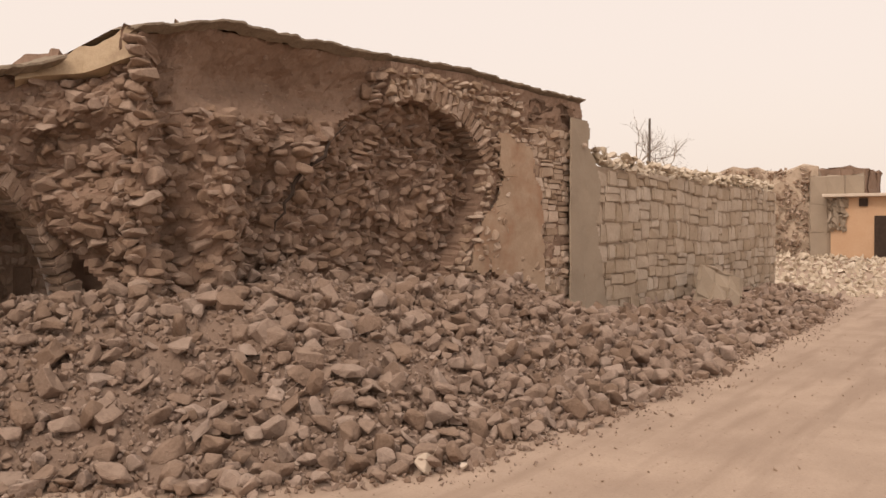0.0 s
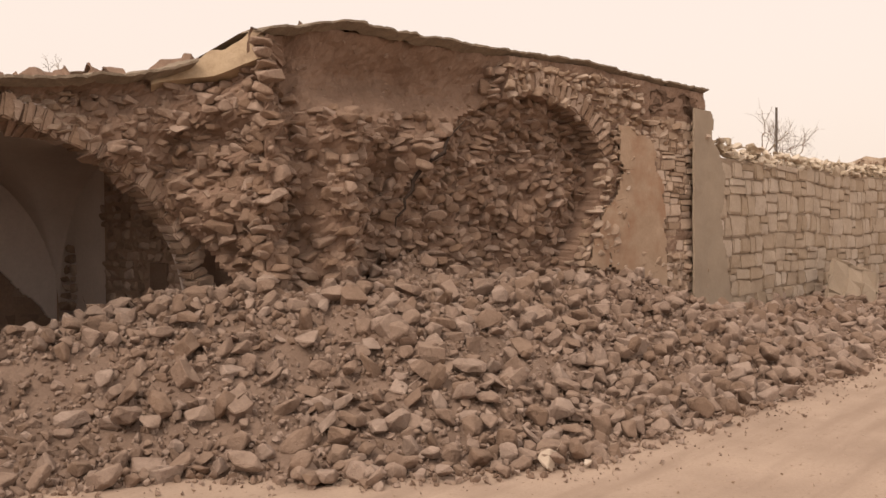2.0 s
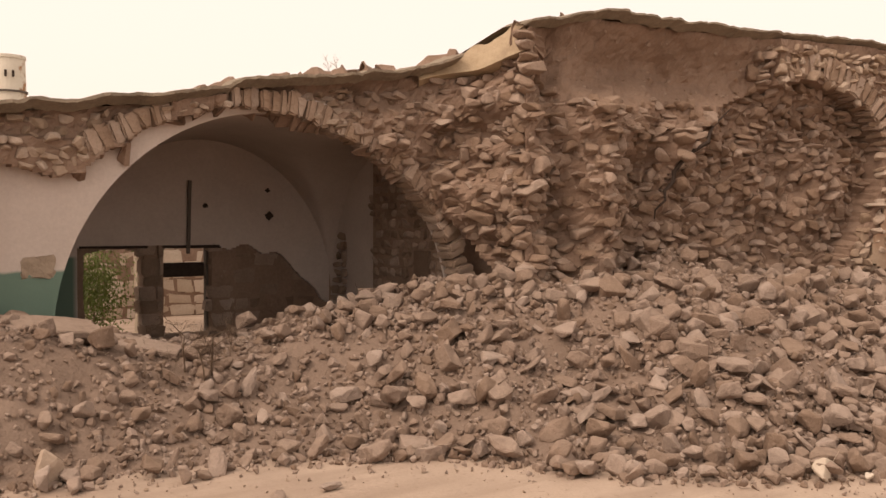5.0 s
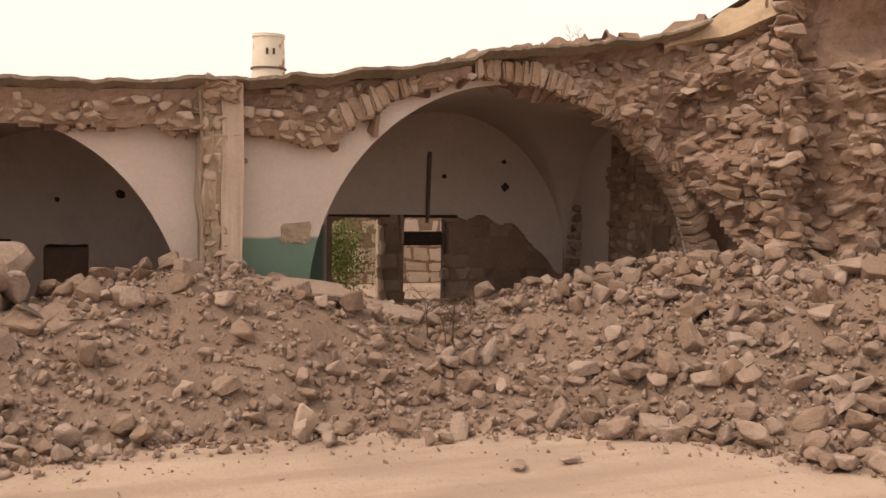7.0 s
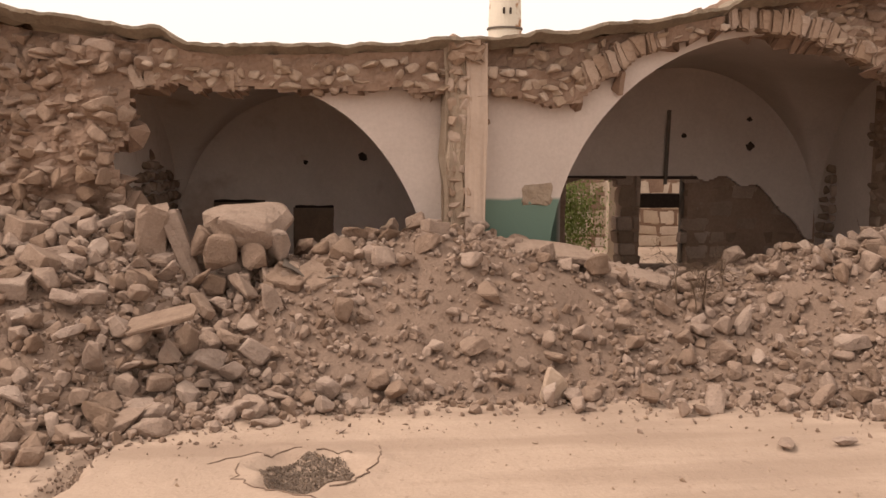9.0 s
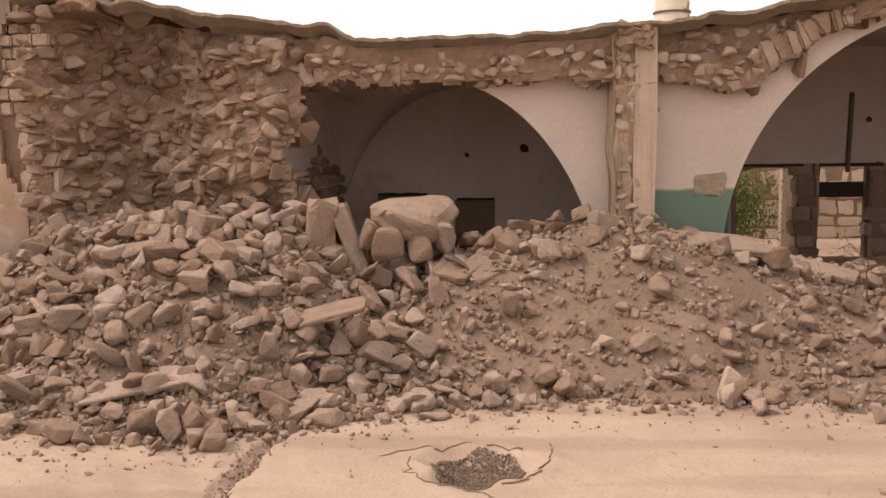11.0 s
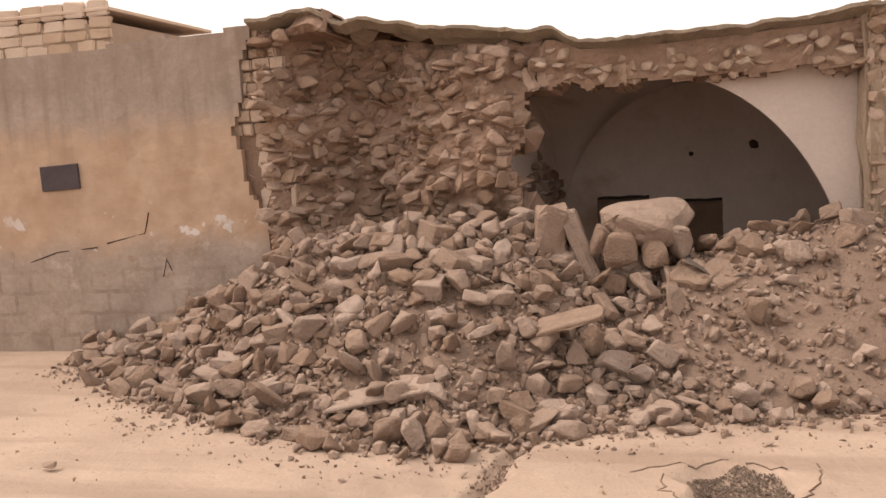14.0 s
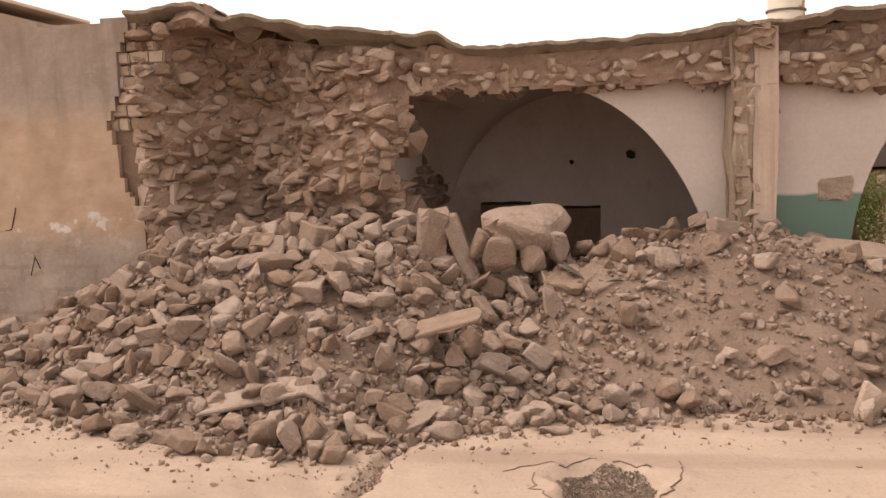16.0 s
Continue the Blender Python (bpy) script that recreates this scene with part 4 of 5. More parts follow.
for pts in (((-9.95, 1.27), (-9.5, 1.40), (-8.85, 1.45)), ((-8.7, 1.50), (-8.1, 1.62), (-8.02, 1.9)), ((-7.8, 1.28), (-7.88, 1.02)), ((-7.8, 1.24), (-7.74, 1.1))):
    cu = bpy.data.curves.new("crack", "CURVE")
    cu.dimensions, cu.bevel_depth = "3D", 0.009
    sp = cu.splines.new("POLY")
    sp.points.add(len(pts) - 1)
    for q, (a, b) in zip(sp.points, pts):
        q.co = (a, 11.852, b, 1)
    cu.materials.append(M_DARK)
    o = new("crack", cu)
    o.parent = plain

# ---- block house behind the street wall ----
house = part("block_house", box((12, 4, 5.3), (-17.85, 19.1, 2.75)), material("block_mortar", (0.30, 0.22, 0.16), (0.38, 0.29, 0.22), 2, 20, vary=0))
tagged(house, "unrendered concrete block house behind the street wall", "house")
quoin("concrete_block", -17.5, -11.85, 3.6, 5.65, M_BLOCK, house, 0.26, 51, (0.5, 0.56), 0.0, lambda x: (x, 17.1), 0.12, 0.02, 0.03)
part("coping", box((12.1, 4.1, 0.07), (-17.85, 19.1, 5.66), 0.01), M_BLOCK, house)

# ---- pale stone wall on the east side ----
M_WHITE = material("weathered_limestone", (0.36, 0.285, 0.215), (0.53, 0.435, 0.345), 1.6, 14, bump=1.0, vary=0.13)
ww = part("wall_east_pale", box((17.2, 0.4, 4.1), (27.9, 8.71, 1.95)), M_MORTAR)
tagged(ww, "pale limestone block wall along the street", "wall", kind="structure")
quoin("limestone_block", 19.35, 36.5, 0.2, 3.95, M_WHITE, ww, 0.4, 61, (0.3, 0.95), 0.0, lambda x: (x, 8.45), 0.3, 0.022, 0.0, lambda x, z: (x < 19.7 and z < 1.2) or (21.2 < x < 21.45 and 0.6 < z < 1.0), split=0.16)
r = np.random.default_rng(62)
n = 420
tx = r.uniform(19.3, 36.4, n)
tz = 3.95 + r.uniform(0, 1, n) * np.interp(tx, [19.3, 21, 25, 36.5], [0.5, 0.4, 0.3, 0.45])
size = r.uniform(0.12, 0.38, (n, 1)) * np.array([[1.2, 1, 0.7]])
joined("top_stone", STONES, np.stack([tx, 8.62 + r.normal(0, 0.1, n), tz], 1), size, r.normal(0, 0.4, (n, 3)), M_PALES, ww)["kind"] = "stuff"
side = part("wall_east_return", box((0.4, 9, 4.3), (36.3, 13.2, 2.0), 0.0, 0.02, 4), M_CSTONE)
tagged(side, "stone return of the pale wall", "wall", kind="structure")
leaning = part("leaning_slab", box((1.3, 0.1, 1.35), (0, 0, 0), 0.02, 0.04, 2), M_STRIP)
leaning.matrix_basis = pose(25.7, 7.5, 0.72, -16, 20, -48)
tagged(leaning, "broken cement slab leaning against the pale wall", "slab")

# ---- distance on the east side ----
tower = part("ruined_house", box((10, 5.2, 5.4), (57, 12.6, 3.2), 0.0, 0.12, 6), material("far_rubble_wall", (0.38, 0.295, 0.22), (0.56, 0.455, 0.36), 3.5, 9, bump=1.0, vary=0))
tagged(tower, "roofless ruined stone house down the street", "house")
part("corner_render", box((0.3, 2.6, 4.4), (51.75, 8.9, 3.2), 0.02, 0.04, 2), M_STRIP, tower)
part("back_block", box((6, 2.3, 4.6), (56, 8.9, 3.6), 0.02, 0.06, 3), M_CORE, tower)
r = np.random.default_rng(71)
n = 900
pts = np.stack([np.full(n, 51.9) + r.normal(0, 0.06, n), r.uniform(10.1, 15.0, n), r.uniform(1.2, 5.9, n)], 1)
joined("far_stone", PEBBLES, pts, r.uniform(0.12, 0.34, (n, 1)) * np.ones((1, 3)), r.uniform(0, 6, (n, 3)), M_LIGHTS, tower)["kind"] = "stuff"
orange = empty("orange_house", (54, 4, 1.2))
tagged(orange, "orange rendered single-storey house with a flat concrete roof", "house")
part("wall", box((6, 9.1, 3.2), (0.2, 0.55, 1.5), 0.02), M_ORANGE, orange)
part("roof", box((6.8, 9.7, 0.16), (0.1, 0.6, 3.16), 0.02), M_PALE, orange, "grey concrete roof slab")
# Solid dark box: the doorway's inner shade is in its colour.
part("door", box((0.12, 1.2, 2.1), (-2.82, 2.4, 1.05)), M_DARK, orange, "dark box painting the shade in the open doorway")
part("window", box((0.12, 0.4, 0.42), (-2.82, 3.53, 2.8)), M_DARK, orange)
part("fallen_render", box((0.1, 0.7, 1.5), (-2.84, 4.75, 2.2), 0.02, 0.1, 3), M_STRIP, orange, "patch where the render has fallen")
pole = part("pole", cyl(0.05, 0.035, 0, 5.95, 10), M_METAL)
pole.location = (27.0, 10.0, 0)
tagged(pole, "thin dark metal pole behind the pale wall", "pole")


def bare_tree(name, at, height, label, seed, mat, spread=0.5, levels=4):
    r = np.random.default_rng(seed)
    cu = bpy.data.curves.new(name, "CURVE")
    cu.dimensions, cu.bevel_depth, cu.bevel_resolution = "3D", 1.0, 1

    def limb(p, d, ln, rad, lev):
        q = [p]
        for _ in range(4):
            d = (d + Vector(r.normal(0, 0.16, 3))).normalized()
            q.append(q[-1] + d * ln / 4)
        sp = cu.splines.new("POLY")
        sp.points.add(4)
        for i, c in enumerate(q):
            sp.points[i].co, sp.points[i].radius = (*c, 1), rad * (1 - 0.15 * i)
        if lev:
            for _ in range(4):
                e = (d + Vector(r.normal(0, spread, 3)) + Vector((0, 0, 0.15))).normalized()
                limb(q[int(r.integers(2, 5))], e, ln * 0.62, rad * 0.5, lev - 1)
    limb(Vector((0, 0, 0)), Vector((0, 0, 1)), height * 0.42, height * 0.012, levels)
    cu.materials.append(mat)
    o = new(name, cu)
    o.location = at
    return tagged(o, label, "tree")


bare_tree("bare_tree", (27.2, 11.5, 2.0), 5.2, "leafless thin-branched tree behind the wall", 3, M_TWIG)
for i, (x, y, z, h) in enumerate(((3.6, 10.3, 0.68, 1.1), (3.3, 10.35, 0.74, 1.0), (3.85, 10.4, 0.66, 0.95), (3.45, 10.15, 0.66, 0.9))):
    bare_tree("dry_bush", (x, y, z), h, "dry dark thorny bush on the rubble", 4 + i, M_THORN, 1.1, 4)
for i, x in enumerate((6.25, 6.4)):
    bare_tree("dry_weed", (x, 12.5, 4.6), 0.5, "dry weed growing on the roof", 8 + i, M_TWIG, 0.4, 2)

# ---- water tank on the roof ----
tank = empty("water_tank", (2.4, 16.0, 4.0))
tagged(tank, "rust-streaked whitewashed metal tank on the roof", "tank")
barrel = part("body", cyl(0.29, 0.26, 0, 1.0, 28), M_TANK, tank)
part("band", cyl(0.3, 0.3, 0.44, 0.47, 28), M_METAL, barrel, "rusty hoop")
part("rim", cyl(0.275, 0.275, 0.97, 1.02, 28), M_TANK, barrel)
# Dark blocks on the barrel paint the shade inside two holes.
for x in (-0.07, 0.04):
    part("hole", box((0.035, 0.03, 0.1), (x, -0.272, 0.72), 0.004), M_DARK, barrel)

# ---- court behind the doorways ----
court = part("court_wall", box((14, 0.4, 2.3), (9, 23.4, 1.0)), M_CORE)
tagged(court, "sunlit pale block wall across the rear court", "wall", kind="structure")
quoin("court_block", 4.0, 13.0, 0.0, 2.15, M_PALE, court, 0.33, 81, (0.4, 0.7), 0.0, lambda x: (x, 23.2), 0.2, 0.012, 0.02)
canopy = part("court_canopy", box((6, 1.6, 0.15), (8.5, 20.6, 2.35), 0.02), M_STRIP)
tagged(canopy, "concrete canopy slab over the rear court", "canopy", kind="structure")
for x in (5.7, 11.3):
    part("canopy_post", box((0.2, 0.2, 2.4), (x, 20.3, 1.15), 0.01), M_STRIP, canopy)
bush = empty("green_bush", (4.3, 18.5, 0))
tagged(bush, "leafy green bush in the rear court", "bush")
tr = bare_tree("trunk", (0, 0, 0), 2.4, "", 12, M_TWIG, 0.6, 3)
tr.parent = bush
r = np.random.default_rng(90)
n = 5200
c = r.normal(0, 1, (n, 3)) * (0.33, 0.35, 0.45) + (-0.12, 0, 1.15)
joined("crown", PEBBLES[:4], c, np.stack([r.uniform(0.06, 0.13, n), r.uniform(0.03, 0.06, n), np.full(n, 0.008)], 1), r.uniform(0, 6.3, (n, 3)), M_LEAF, bush)

# ---- loose stones on the mound ----
def mound_at(x, y):
    return mound_height(x, y) + np.clip(mound_height(x, y) * 2, 0, 1) * (0.10 * fbm(x, y, 0.9, 1.0) + 0.05 * fbm(x, y, 4.0, 2.0))


def stony(x):
    """How thickly stones lie along the street."""
    return np.interp(x, [-9, -7, -4, -1.6, -1.0, 0.2, 1.5, 3, 5, 6, 9, 14, 18, 30, 36], [0.5, 1, 1, 1, 0.3, 0.1, 0.12, 0.14, 0.35, 0.9, 1, 0.8, 0.6, 0.5, 0.4])


def heaped(x, y):
    """Stones lie in drifts, with bare crushed earth between them."""
    d = np.clip((fbm(x, y, 0.75, 21.0) + 0.28) / 0.4, 0, 1)
    bare = bell(x, 10.7, 0.7) * np.clip((y - 8.4) / 0.6, 0, 1)
    return (0.22 + 0.78 * d) * (1 - 0.9 * bare)


def scatter(count, lo, hi, seed, x0=-9, x1=36, spill=0.5, power=2.0):
    r = np.random.default_rng(seed)
    x = r.uniform(x0, x1, count)
    ye, yf = np.interp(x, EDGE_X, EDGE_Y), facade_y(x)
    t = r.uniform(0, 1, count)
    y = ye - spill * r.uniform(0, 1, count) ** 2 + t * (yf - 0.15 - ye + spill)
    ok = r.uniform(0, 1, count) < stony(x) ** (1.0 if lo > 0.06 else 0.35)
    if hi > 0.2:
        ok &= r.uniform(0, 1, count) < heaped(x, y)
    x, y = x[ok], y[ok]
    size = lo * (hi / lo) ** (r.uniform(0, 1, len(x)) ** power)
    z = np.maximum(mound_at(x, y), ground_height(x, y)) + size * (0.1 + (0.4 * r.uniform(0, 1, len(x)) if hi > 0.2 else 0.1))
    return np.stack([x, y, z], 1), size, r


def spaced(p, size, gap=0.42):
    order = np.argsort(-size)
    cells, out = {}, []
    for i in order:
        a = (int(p[i, 0] / 0.5), int(p[i, 1] / 0.5))
        near_by = [j for dx in (-1, 0, 1) for dy in (-1, 0, 1) for j in cells.get((a[0] + dx, a[1] + dy), ())]
        if all(np.hypot(*(p[i, :2] - p[j, :2])) > gap * (size[i] + size[j]) for j in near_by):
            cells.setdefault(a, []).append(i)
            out.append(i)
    return np.array(out)


p, size, r = scatter(48000, 0.07, 0.4, 201, power=2.7)
k = spaced(p, size, 0.25)
p, size = p[k], size[k]
dims = size[:, None] * r.uniform(0.75, 1.25, (len(p), 3)) * (1, 0.9, 0.8)
turn = np.stack([r.normal(0, 0.55, len(p)), r.normal(0, 0.55, len(p)), r.uniform(0, 6.3, len(p))], 1)
front = np.argsort(-(size - 0.02 * np.maximum(p[:, 0] - 10, 0)))[:290]
rest = np.setdiff1d(np.arange(len(p)), front)
joined("rubble_stones", SOFT, p[rest], dims[rest], turn[rest], M_STONES)
tagged(bpy.data.objects["rubble_stones"], "fallen angular building stones covered in dust", "rubble", kind="stuff")
rubble_meshes = shared(STONES + FLATS[:3], M_STONE, "rubble_stone")
for i in front:
    o = new("rubble_stone", rubble_meshes[int(i) % len(rubble_meshes)])
    o.location, o.rotation_euler, o.scale = p[i], turn[i], dims[i]
    tagged(o, "dusty angular building stone fallen on the rubble heap", "stone", "stones of the rubble heap")
p, size, r = scatter(26000, 0.05, 0.14, 203)
joined("rubble_chips", ROUGH[:8], p, size[:, None] * r.uniform(0.7, 1.3, (len(p), 3)), r.uniform(0, 6.3, (len(p), 3)), M_STONES)
tagged(bpy.data.objects["rubble_chips"], "fist-sized broken stones among the fallen blocks", "rubble", kind="stuff")
p, size, r = scatter(56000, 0.02, 0.09, 202, spill=1.1)
ok = r.uniform(0, 1, len(p)) < 0.8
p, size = p[ok], size[ok]
joined("rubble_gravel", PEBBLES, p, size[:, None] * r.uniform(0.7, 1.3, (len(p), 3)), r.uniform(0, 6.3, (len(p), 3)), M_STONES)
tagged(bpy.data.objects["rubble_gravel"], "small crushed stone and grit over the heap", "gravel", kind="stuff")
n = 9000
x, y = r.uniform(-12, 24, n), r.uniform(2.0, 11.0, n)
ok = y < np.interp(x, EDGE_X, EDGE_Y)
x, y = x[ok], y[ok]
size = 0.01 + 0.045 * r.uniform(0, 1, len(x)) ** 8
joined("street_grit", PEBBLES, np.stack([x, y, ground_height(x, y) + 0.2 * size], 1), size[:, None] * r.uniform(0.7, 1.3, (len(x), 3)), r.uniform(0, 6.3, (len(x), 3)), M_LIGHTS)
tagged(bpy.data.objects["street_grit"], "scattered brown grit on the dusty street", "gravel", kind="stuff")
n = 4200
a, d = r.uniform(0, 6.3, n), 0.38 * np.sqrt(r.uniform(0, 1, n))
x, y = -0.74 + 0.95 * d * np.cos(a), 7.5 + 0.95 * d * np.sin(a)
joined("crater_rubble", PEBBLES, np.stack([x, y, ground_height(x, y) + 0.012], 1), r.uniform(0.008, 0.028, (n, 1)) * np.ones((1, 3)), r.uniform(0, 6.3, (n, 3)), M_CRATER_GRIT)
tagged(bpy.data.objects["crater_rubble"], "dark broken grit in the shell crater", "gravel", kind="stuff")
n = 1500
x, y = r.uniform(37, 52, n), r.uniform(3, 16, n)
size = r.uniform(0.1, 0.5, n)
joined("far_rubble", PEBBLES, np.stack([x, y, ground_height(x, y) + np.clip((y - 5) * 0.03, 0, 0.3)], 1), size[:, None] * np.ones((1, 3)), r.uniform(0, 6.3, (n, 3)), M_PALES)
tagged(bpy.data.objects["far_rubble"], "pale rubble spread down the street", "rubble", kind="stuff")


# ---- single stones and slabs that stand out ----
def blocky(k):
    bm = box((1, 1, 1), (0, 0, 0), 0.0, 0.07, 1)
    bmesh.ops.bevel(bm, geom=[e for e in bm.edges if e.calc_face_angle(0) > 0.5], offset=0.05, segments=1, affect="EDGES")
    bmesh.ops.triangulate(bm, faces=bm.faces[:])
    bm.verts.index_update()
    out = np.array([w.co[:] for w in bm.verts]), np.array([[w.index for w in g.verts] for g in bm.faces])
    bm.free()
    return out


BLOCKY = [blocky(k) for k in range(3)]


def rock(at, size, turn, k, mat, label, stock=STONES, name="stone_block"):
    o = new(name, shared([stock[k]], mat, name)[0])
    o.matrix_basis = pose(*at, *turn) @ Matrix.Diagonal((*size, 1))
    return tagged(o, label, "stone")


rock((1.58, 9.2, 0.15), (0.36, 0.34, 0.46), (12, 22, 35), 4, M_QUOIN, "large pale squared building stone at the foot of the heap", SOFT)
rock((0.33, 10.9, 1.1), (0.32, 0.3, 0.36), (20, 10, 50), 5, M_PALE, "pale broken stone on the heap")
rock((7.75, 5.25, 0.12), (0.28, 0.26, 0.34), (10, 20, 0), 3, M_PALE, "pale stone lying on the street")
rock((8.1, 5.0, 0.06), (0.16, 0.14, 0.16), (0, 10, 30), 7, M_PALE, "small white stone on the street")
rock((-1.34, 8.95, 0.1), (0.3, 0.26, 0.26), (5, 0, 10), 8, M_STONE, "squared stone at the edge of the street")
rock((-6.27, 7.29, 0.05), (0.14, 0.12, 0.12), (5, 0, 10), 9, M_CSTONE, "brown stone lying on the street")
rock((3.7, 7.6, 0.04), (0.26, 0.16, 0.1), (5, 0, 10), 1, M_STONE, "flat chip of stone on the street")
rock((3.2, 7.6, 0.04), (0.3, 0.2, 0.1), (5, 0, 60), 4, M_STONE, "flat chip of stone on the street")


def slab(at, size, turn, mat, label):
    bm = box(size, (0, 0, 0), 0, 0, 0)
    bmesh.ops.subdivide_edges(bm, edges=bm.edges[:], cuts=3, use_grid_fill=True)
    wob = rng.normal(0, 0.07, 40)
    for q in bm.verts:
        a = int((math.atan2(q.co.y, q.co.x) + math.pi) * 6)
        out = 1 + float(wob[a])
        q.co = Vector((q.co.x * out, q.co.y * out, q.co.z)) + Vector((0, 0, 0.03 * math.sin(3 * q.co.x + 2 * q.co.y)))
    bmesh.ops.bevel(bm, geom=[e for e in bm.edges if e.calc_face_angle(0) > 0.9], offset=0.015, segments=1, affect="EDGES")
    o = part("masonry_slab", bm, mat)
    o.matrix_basis = pose(*at, *turn)
    return tagged(o, label, "slab")


rock((-2.5, 11.0, 1.38), (0.34, 0.42, 0.8), (3, 3, 8), 0, M_STONE, "upright broken piece of rendered masonry in the heap", BLOCKY)
rock((-2.14, 11.05, 1.24), (0.2, 0.5, 0.95), (-6, -20, 8), 1, M_STONE, "thin leaning slab of grey rendered vaulting", BLOCKY)


def vault_piece():
    """A broken piece of vaulting, its curved plaster side up and its stones showing in the break."""
    frag = empty("vault_fragment", (-1.52, 11.05, 1.5))
    tagged(frag, "fallen piece of vaulting with curved plaster and broken stone edge", "masonry")
    top = new("curved_plaster", shared([worn(*stone_mesh(215, 1.0, 60, 0.03, True), 5, 0.03)], M_STONE, "curved_plaster")[0])
    top.parent = frag
    top.matrix_basis = pose(0.08, 0.05, 0.1, 14, 4, 10) @ Matrix.Diagonal((1.0, 0.95, 0.5, 1))
    tagged(top, "rounded plastered lump of vaulting")
    r = np.random.default_rng(77)
    stock = shared([SOFT[i] for i in (1, 4, 7, 9, 12, 15)], M_STONE, "stuck_stone")
    for bx, by, bz, a, b, c in ((-0.44, -0.2, -0.08, 0.26, 0.3, 0.4), (-0.18, -0.36, -0.2, 0.38, 0.32, 0.46), (0.14, -0.3, -0.22, 0.3, 0.3, 0.42), (0.4, -0.2, -0.12, 0.28, 0.32, 0.46),
                                (-0.26, -0.36, -0.56, 0.26, 0.24, 0.3), (0.08, -0.34, -0.52, 0.28, 0.26, 0.3), (0.34, -0.3, -0.46, 0.32, 0.26, 0.3), (0.0, 0.15, -0.3, 1.0, 0.6, 0.7)):
        o = new("stuck_stone", stock[int(r.integers(0, 6))])
        o.parent = frag
        o.matrix_basis = pose(bx, by, bz, *r.normal(0, 12, 3)) @ Matrix.Diagonal((a * 1.1, b, c, 1))


vault_piece()
slab((-0.98, 10.6, 1.06), (0.42, 0.4, 0.09), (20, 14, -20), M_STONE, "tilted flat stone slab beside the vault fragment")
nu, nv = 16, 5
u, w = np.meshgrid(np.linspace(0, 1, nu), np.linspace(0, 1, nv), indexing="ij")
tin = mesh_object("bent_metal_sheet", np.stack([(-1.05 + 0.6 * u).ravel(), (10.52 + 0.3 * w).ravel(), (1.2 - 0.42 * u + 0.28 * u * u + 0.04 * w + 0.02 * np.sin(9 * u)).ravel()], 1), grid_faces(nu, nv).tolist(), M_METAL, smooth=True)
so = tin.modifiers.new("thickness", "SOLIDIFY")
so.thickness = 0.006
tagged(tin, "dark bent sheet of metal lying among the stones", "metal sheet")
rock((0.66, 11.2, 1.42), (0.26, 0.24, 0.42), (4, 4, 20), 2, M_STONE, "upright pale stone on the crest of the heap", BLOCKY)
slab((-3.87, 8.85, 0.26), (0.95, 0.3, 0.045), (14, -7, 8), M_STONE, "long flat strip of broken render on the heap")
slab((-2.12, 9.4, 0.84), (0.6, 0.36, 0.05), (8, -9, 6), M_STONE, "flat broken render piece on the heap")
slab((-0.6, 10.7, 1.1), (0.6, 0.45, 0.1), (25, -10, 30), M_STONE, "flat stone slab on the heap")
slab((1.9, 11.3, 1.25), (1.3, 0.5, 0.09), (12, 8, -8), M_STONE, "flat stone slab beside the pier")
slab((2.9, 11.2, 1.0), (1.2, 0.35, 0.08), (10, 14, -25), M_STONE, "fallen lintel slab in front of the doorways")
slab((6.0, 11.0, 1.15), (0.75, 0.5, 0.09), (16, 8, -12), M_STONE, "broken masonry slab on the heap")
rock((5.6, 9.6, 0.28), (1.1, 1.3, 0.4), (24, 4, -5), 4, M_STONE, "lump of mortared masonry at the foot of the heap")
rock((6.05, 7.0, 0.1), (0.75, 0.42, 0.22), (6, -4, 40), 2, M_STONE, "long flat stone at the street's edge")
rock((5.9, 6.7, 0.08), (0.5, 0.34, 0.22), (4, 8, 10), 5, M_STONE, "rounded stone at the street's edge")
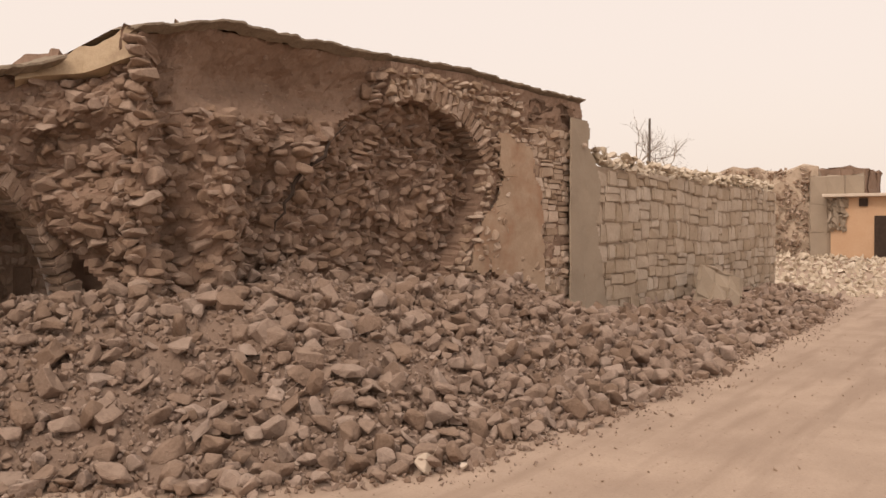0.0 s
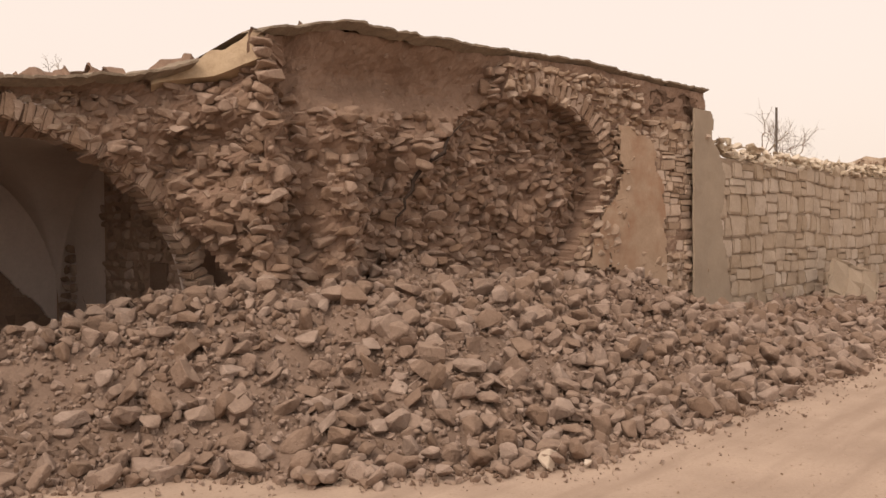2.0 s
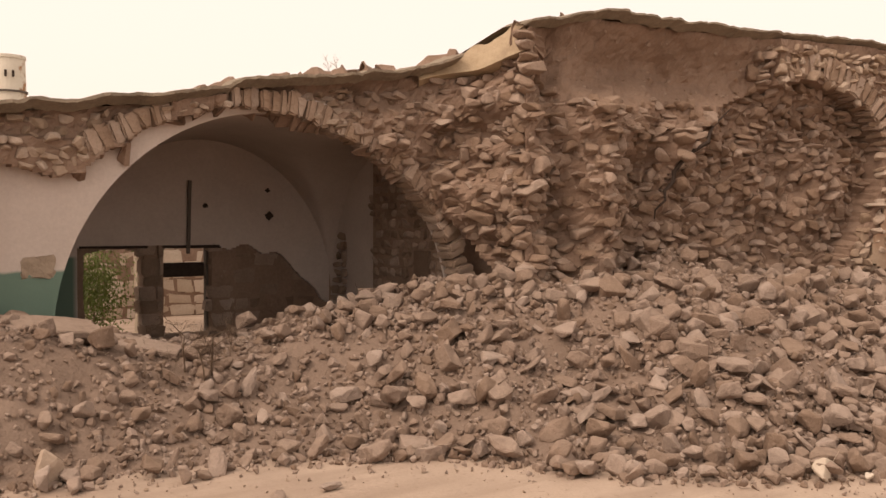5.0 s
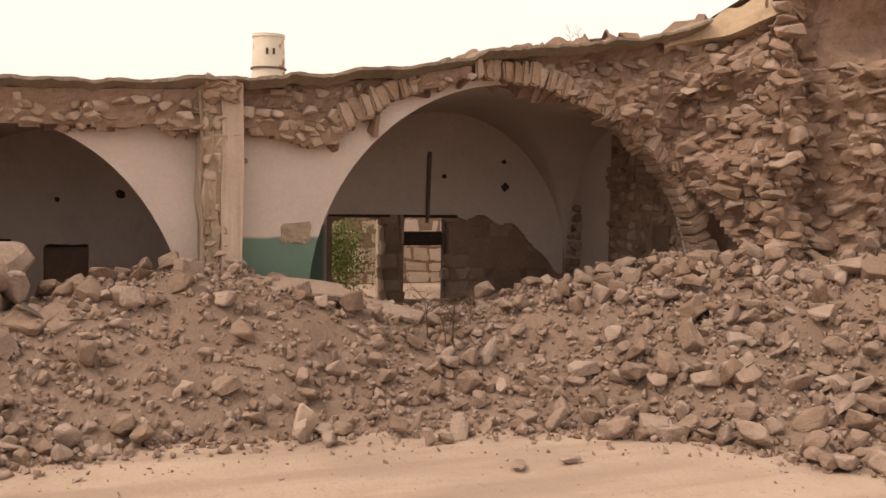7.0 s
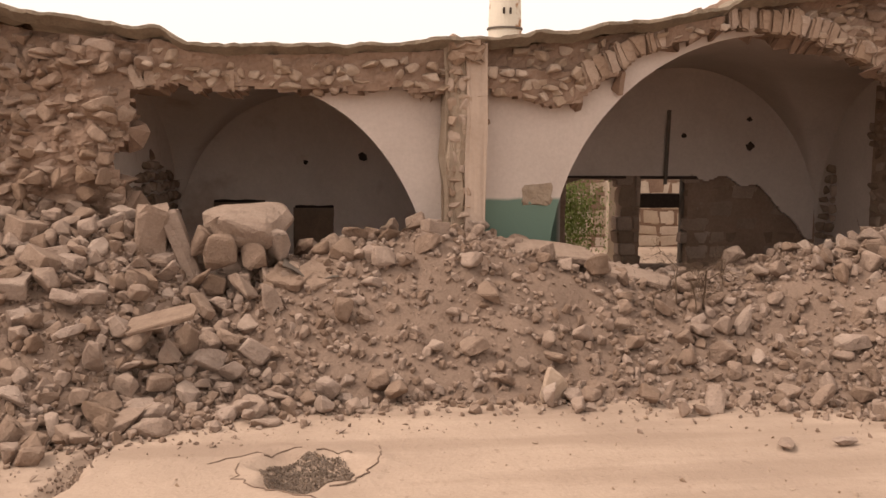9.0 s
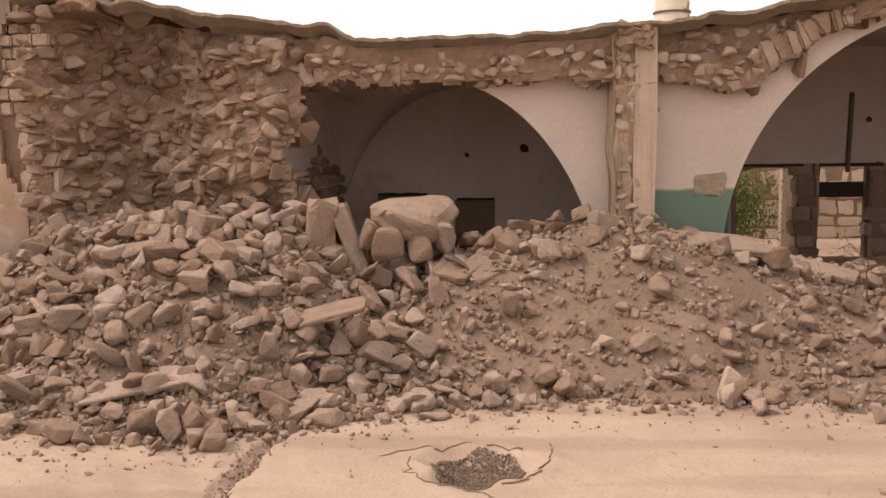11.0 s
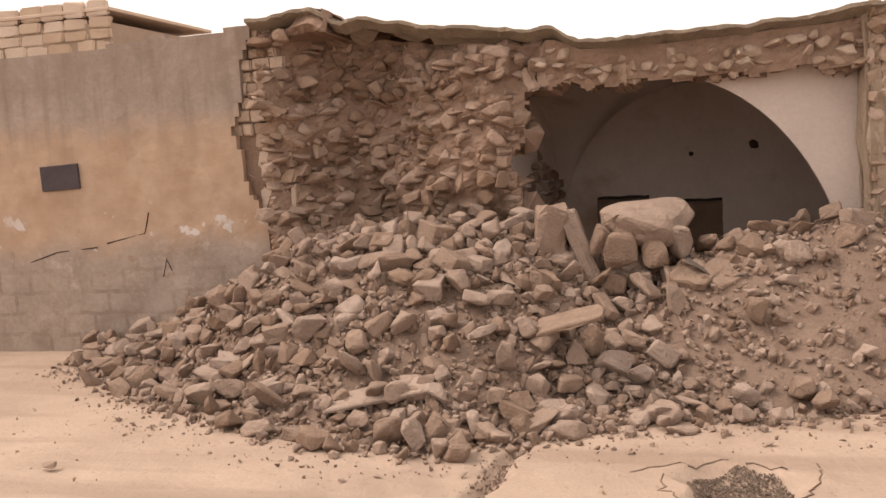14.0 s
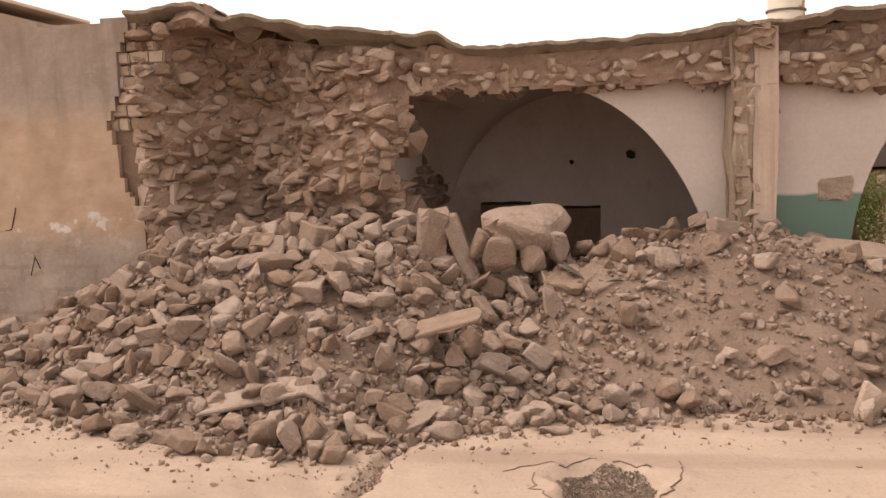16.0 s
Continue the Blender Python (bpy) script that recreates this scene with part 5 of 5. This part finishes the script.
for i in range(7):
    rock((6.9 + 0.15 * i, 10.85 - 0.05 * i, 1.42 + 0.02 * i), (0.42, 0.34, 0.2), (12 * i - 30, -52 + 6 * i, 20 * i), i, M_STONE, "row of tilted flat stones resting on the heap")

# squared blocks among the fallen stones
r = np.random.default_rng(311)
for i in range(46):
    x = float(r.choice([r.uniform(-6.5, -1.6), r.uniform(5.5, 15)]))
    y0, y1 = float(np.interp(x, EDGE_X, EDGE_Y)), float(facade_y(np.array(x)))
    y = y0 + float(r.uniform(0.1, 0.85)) * (y1 - y0)
    z = float(mound_at(np.array([x]), np.array([y]))[0])
    w = float(r.uniform(0.15, 0.29))
    rock((x, y, z + 0.08), (w * 1.2, w, w * 0.75), tuple(r.normal(0, 25, 2)) + (float(r.uniform(0, 360)),), i % 3, M_STONE, "squared building block fallen on the rubble heap", BLOCKY)
# edge of the hard street surface, and cracks round the crater
n = 700
y = rng.uniform(6.0, 8.4, n)
x = -2.53 + 0.1 * (y - 7.6) - 0.03 * np.sin(9 * y) + rng.normal(0, 0.055, n)
joined("road_edge_dirt", PEBBLES, np.stack([x, y, ground_height(x, y)], 1), rng.uniform(0.012, 0.05, (n, 1)) * np.ones((1, 3)), rng.uniform(0, 6.3, (n, 3)), M_DIRT, ground)["kind"] = "stuff"
for w in range(9):
    a0 = 0.7 * w + float(rng.uniform(0, 0.3))
    cu = bpy.data.curves.new("road_crack", "CURVE")
    cu.dimensions, cu.bevel_depth = "3D", 0.006
    sp = cu.splines.new("POLY")
    sp.points.add(6)
    rad = float(rng.uniform(0.42, 0.58))
    for i in range(7):
        a1 = a0 + 0.11 * i
        rr = rad + float(rng.normal(0, 0.02)) + (0.05 * i if w % 3 == 0 else 0)
        cx, cy = -0.74 + 0.95 * rr * math.cos(a1), 7.5 + 0.9 * rr * math.sin(a1)
        sp.points[i].co = (cx, cy, float(ground_height(np.array(cx), np.array(cy))) + 0.002, 1)
    cu.materials.append(M_DIRT)
    new("road_crack", cu).parent = ground
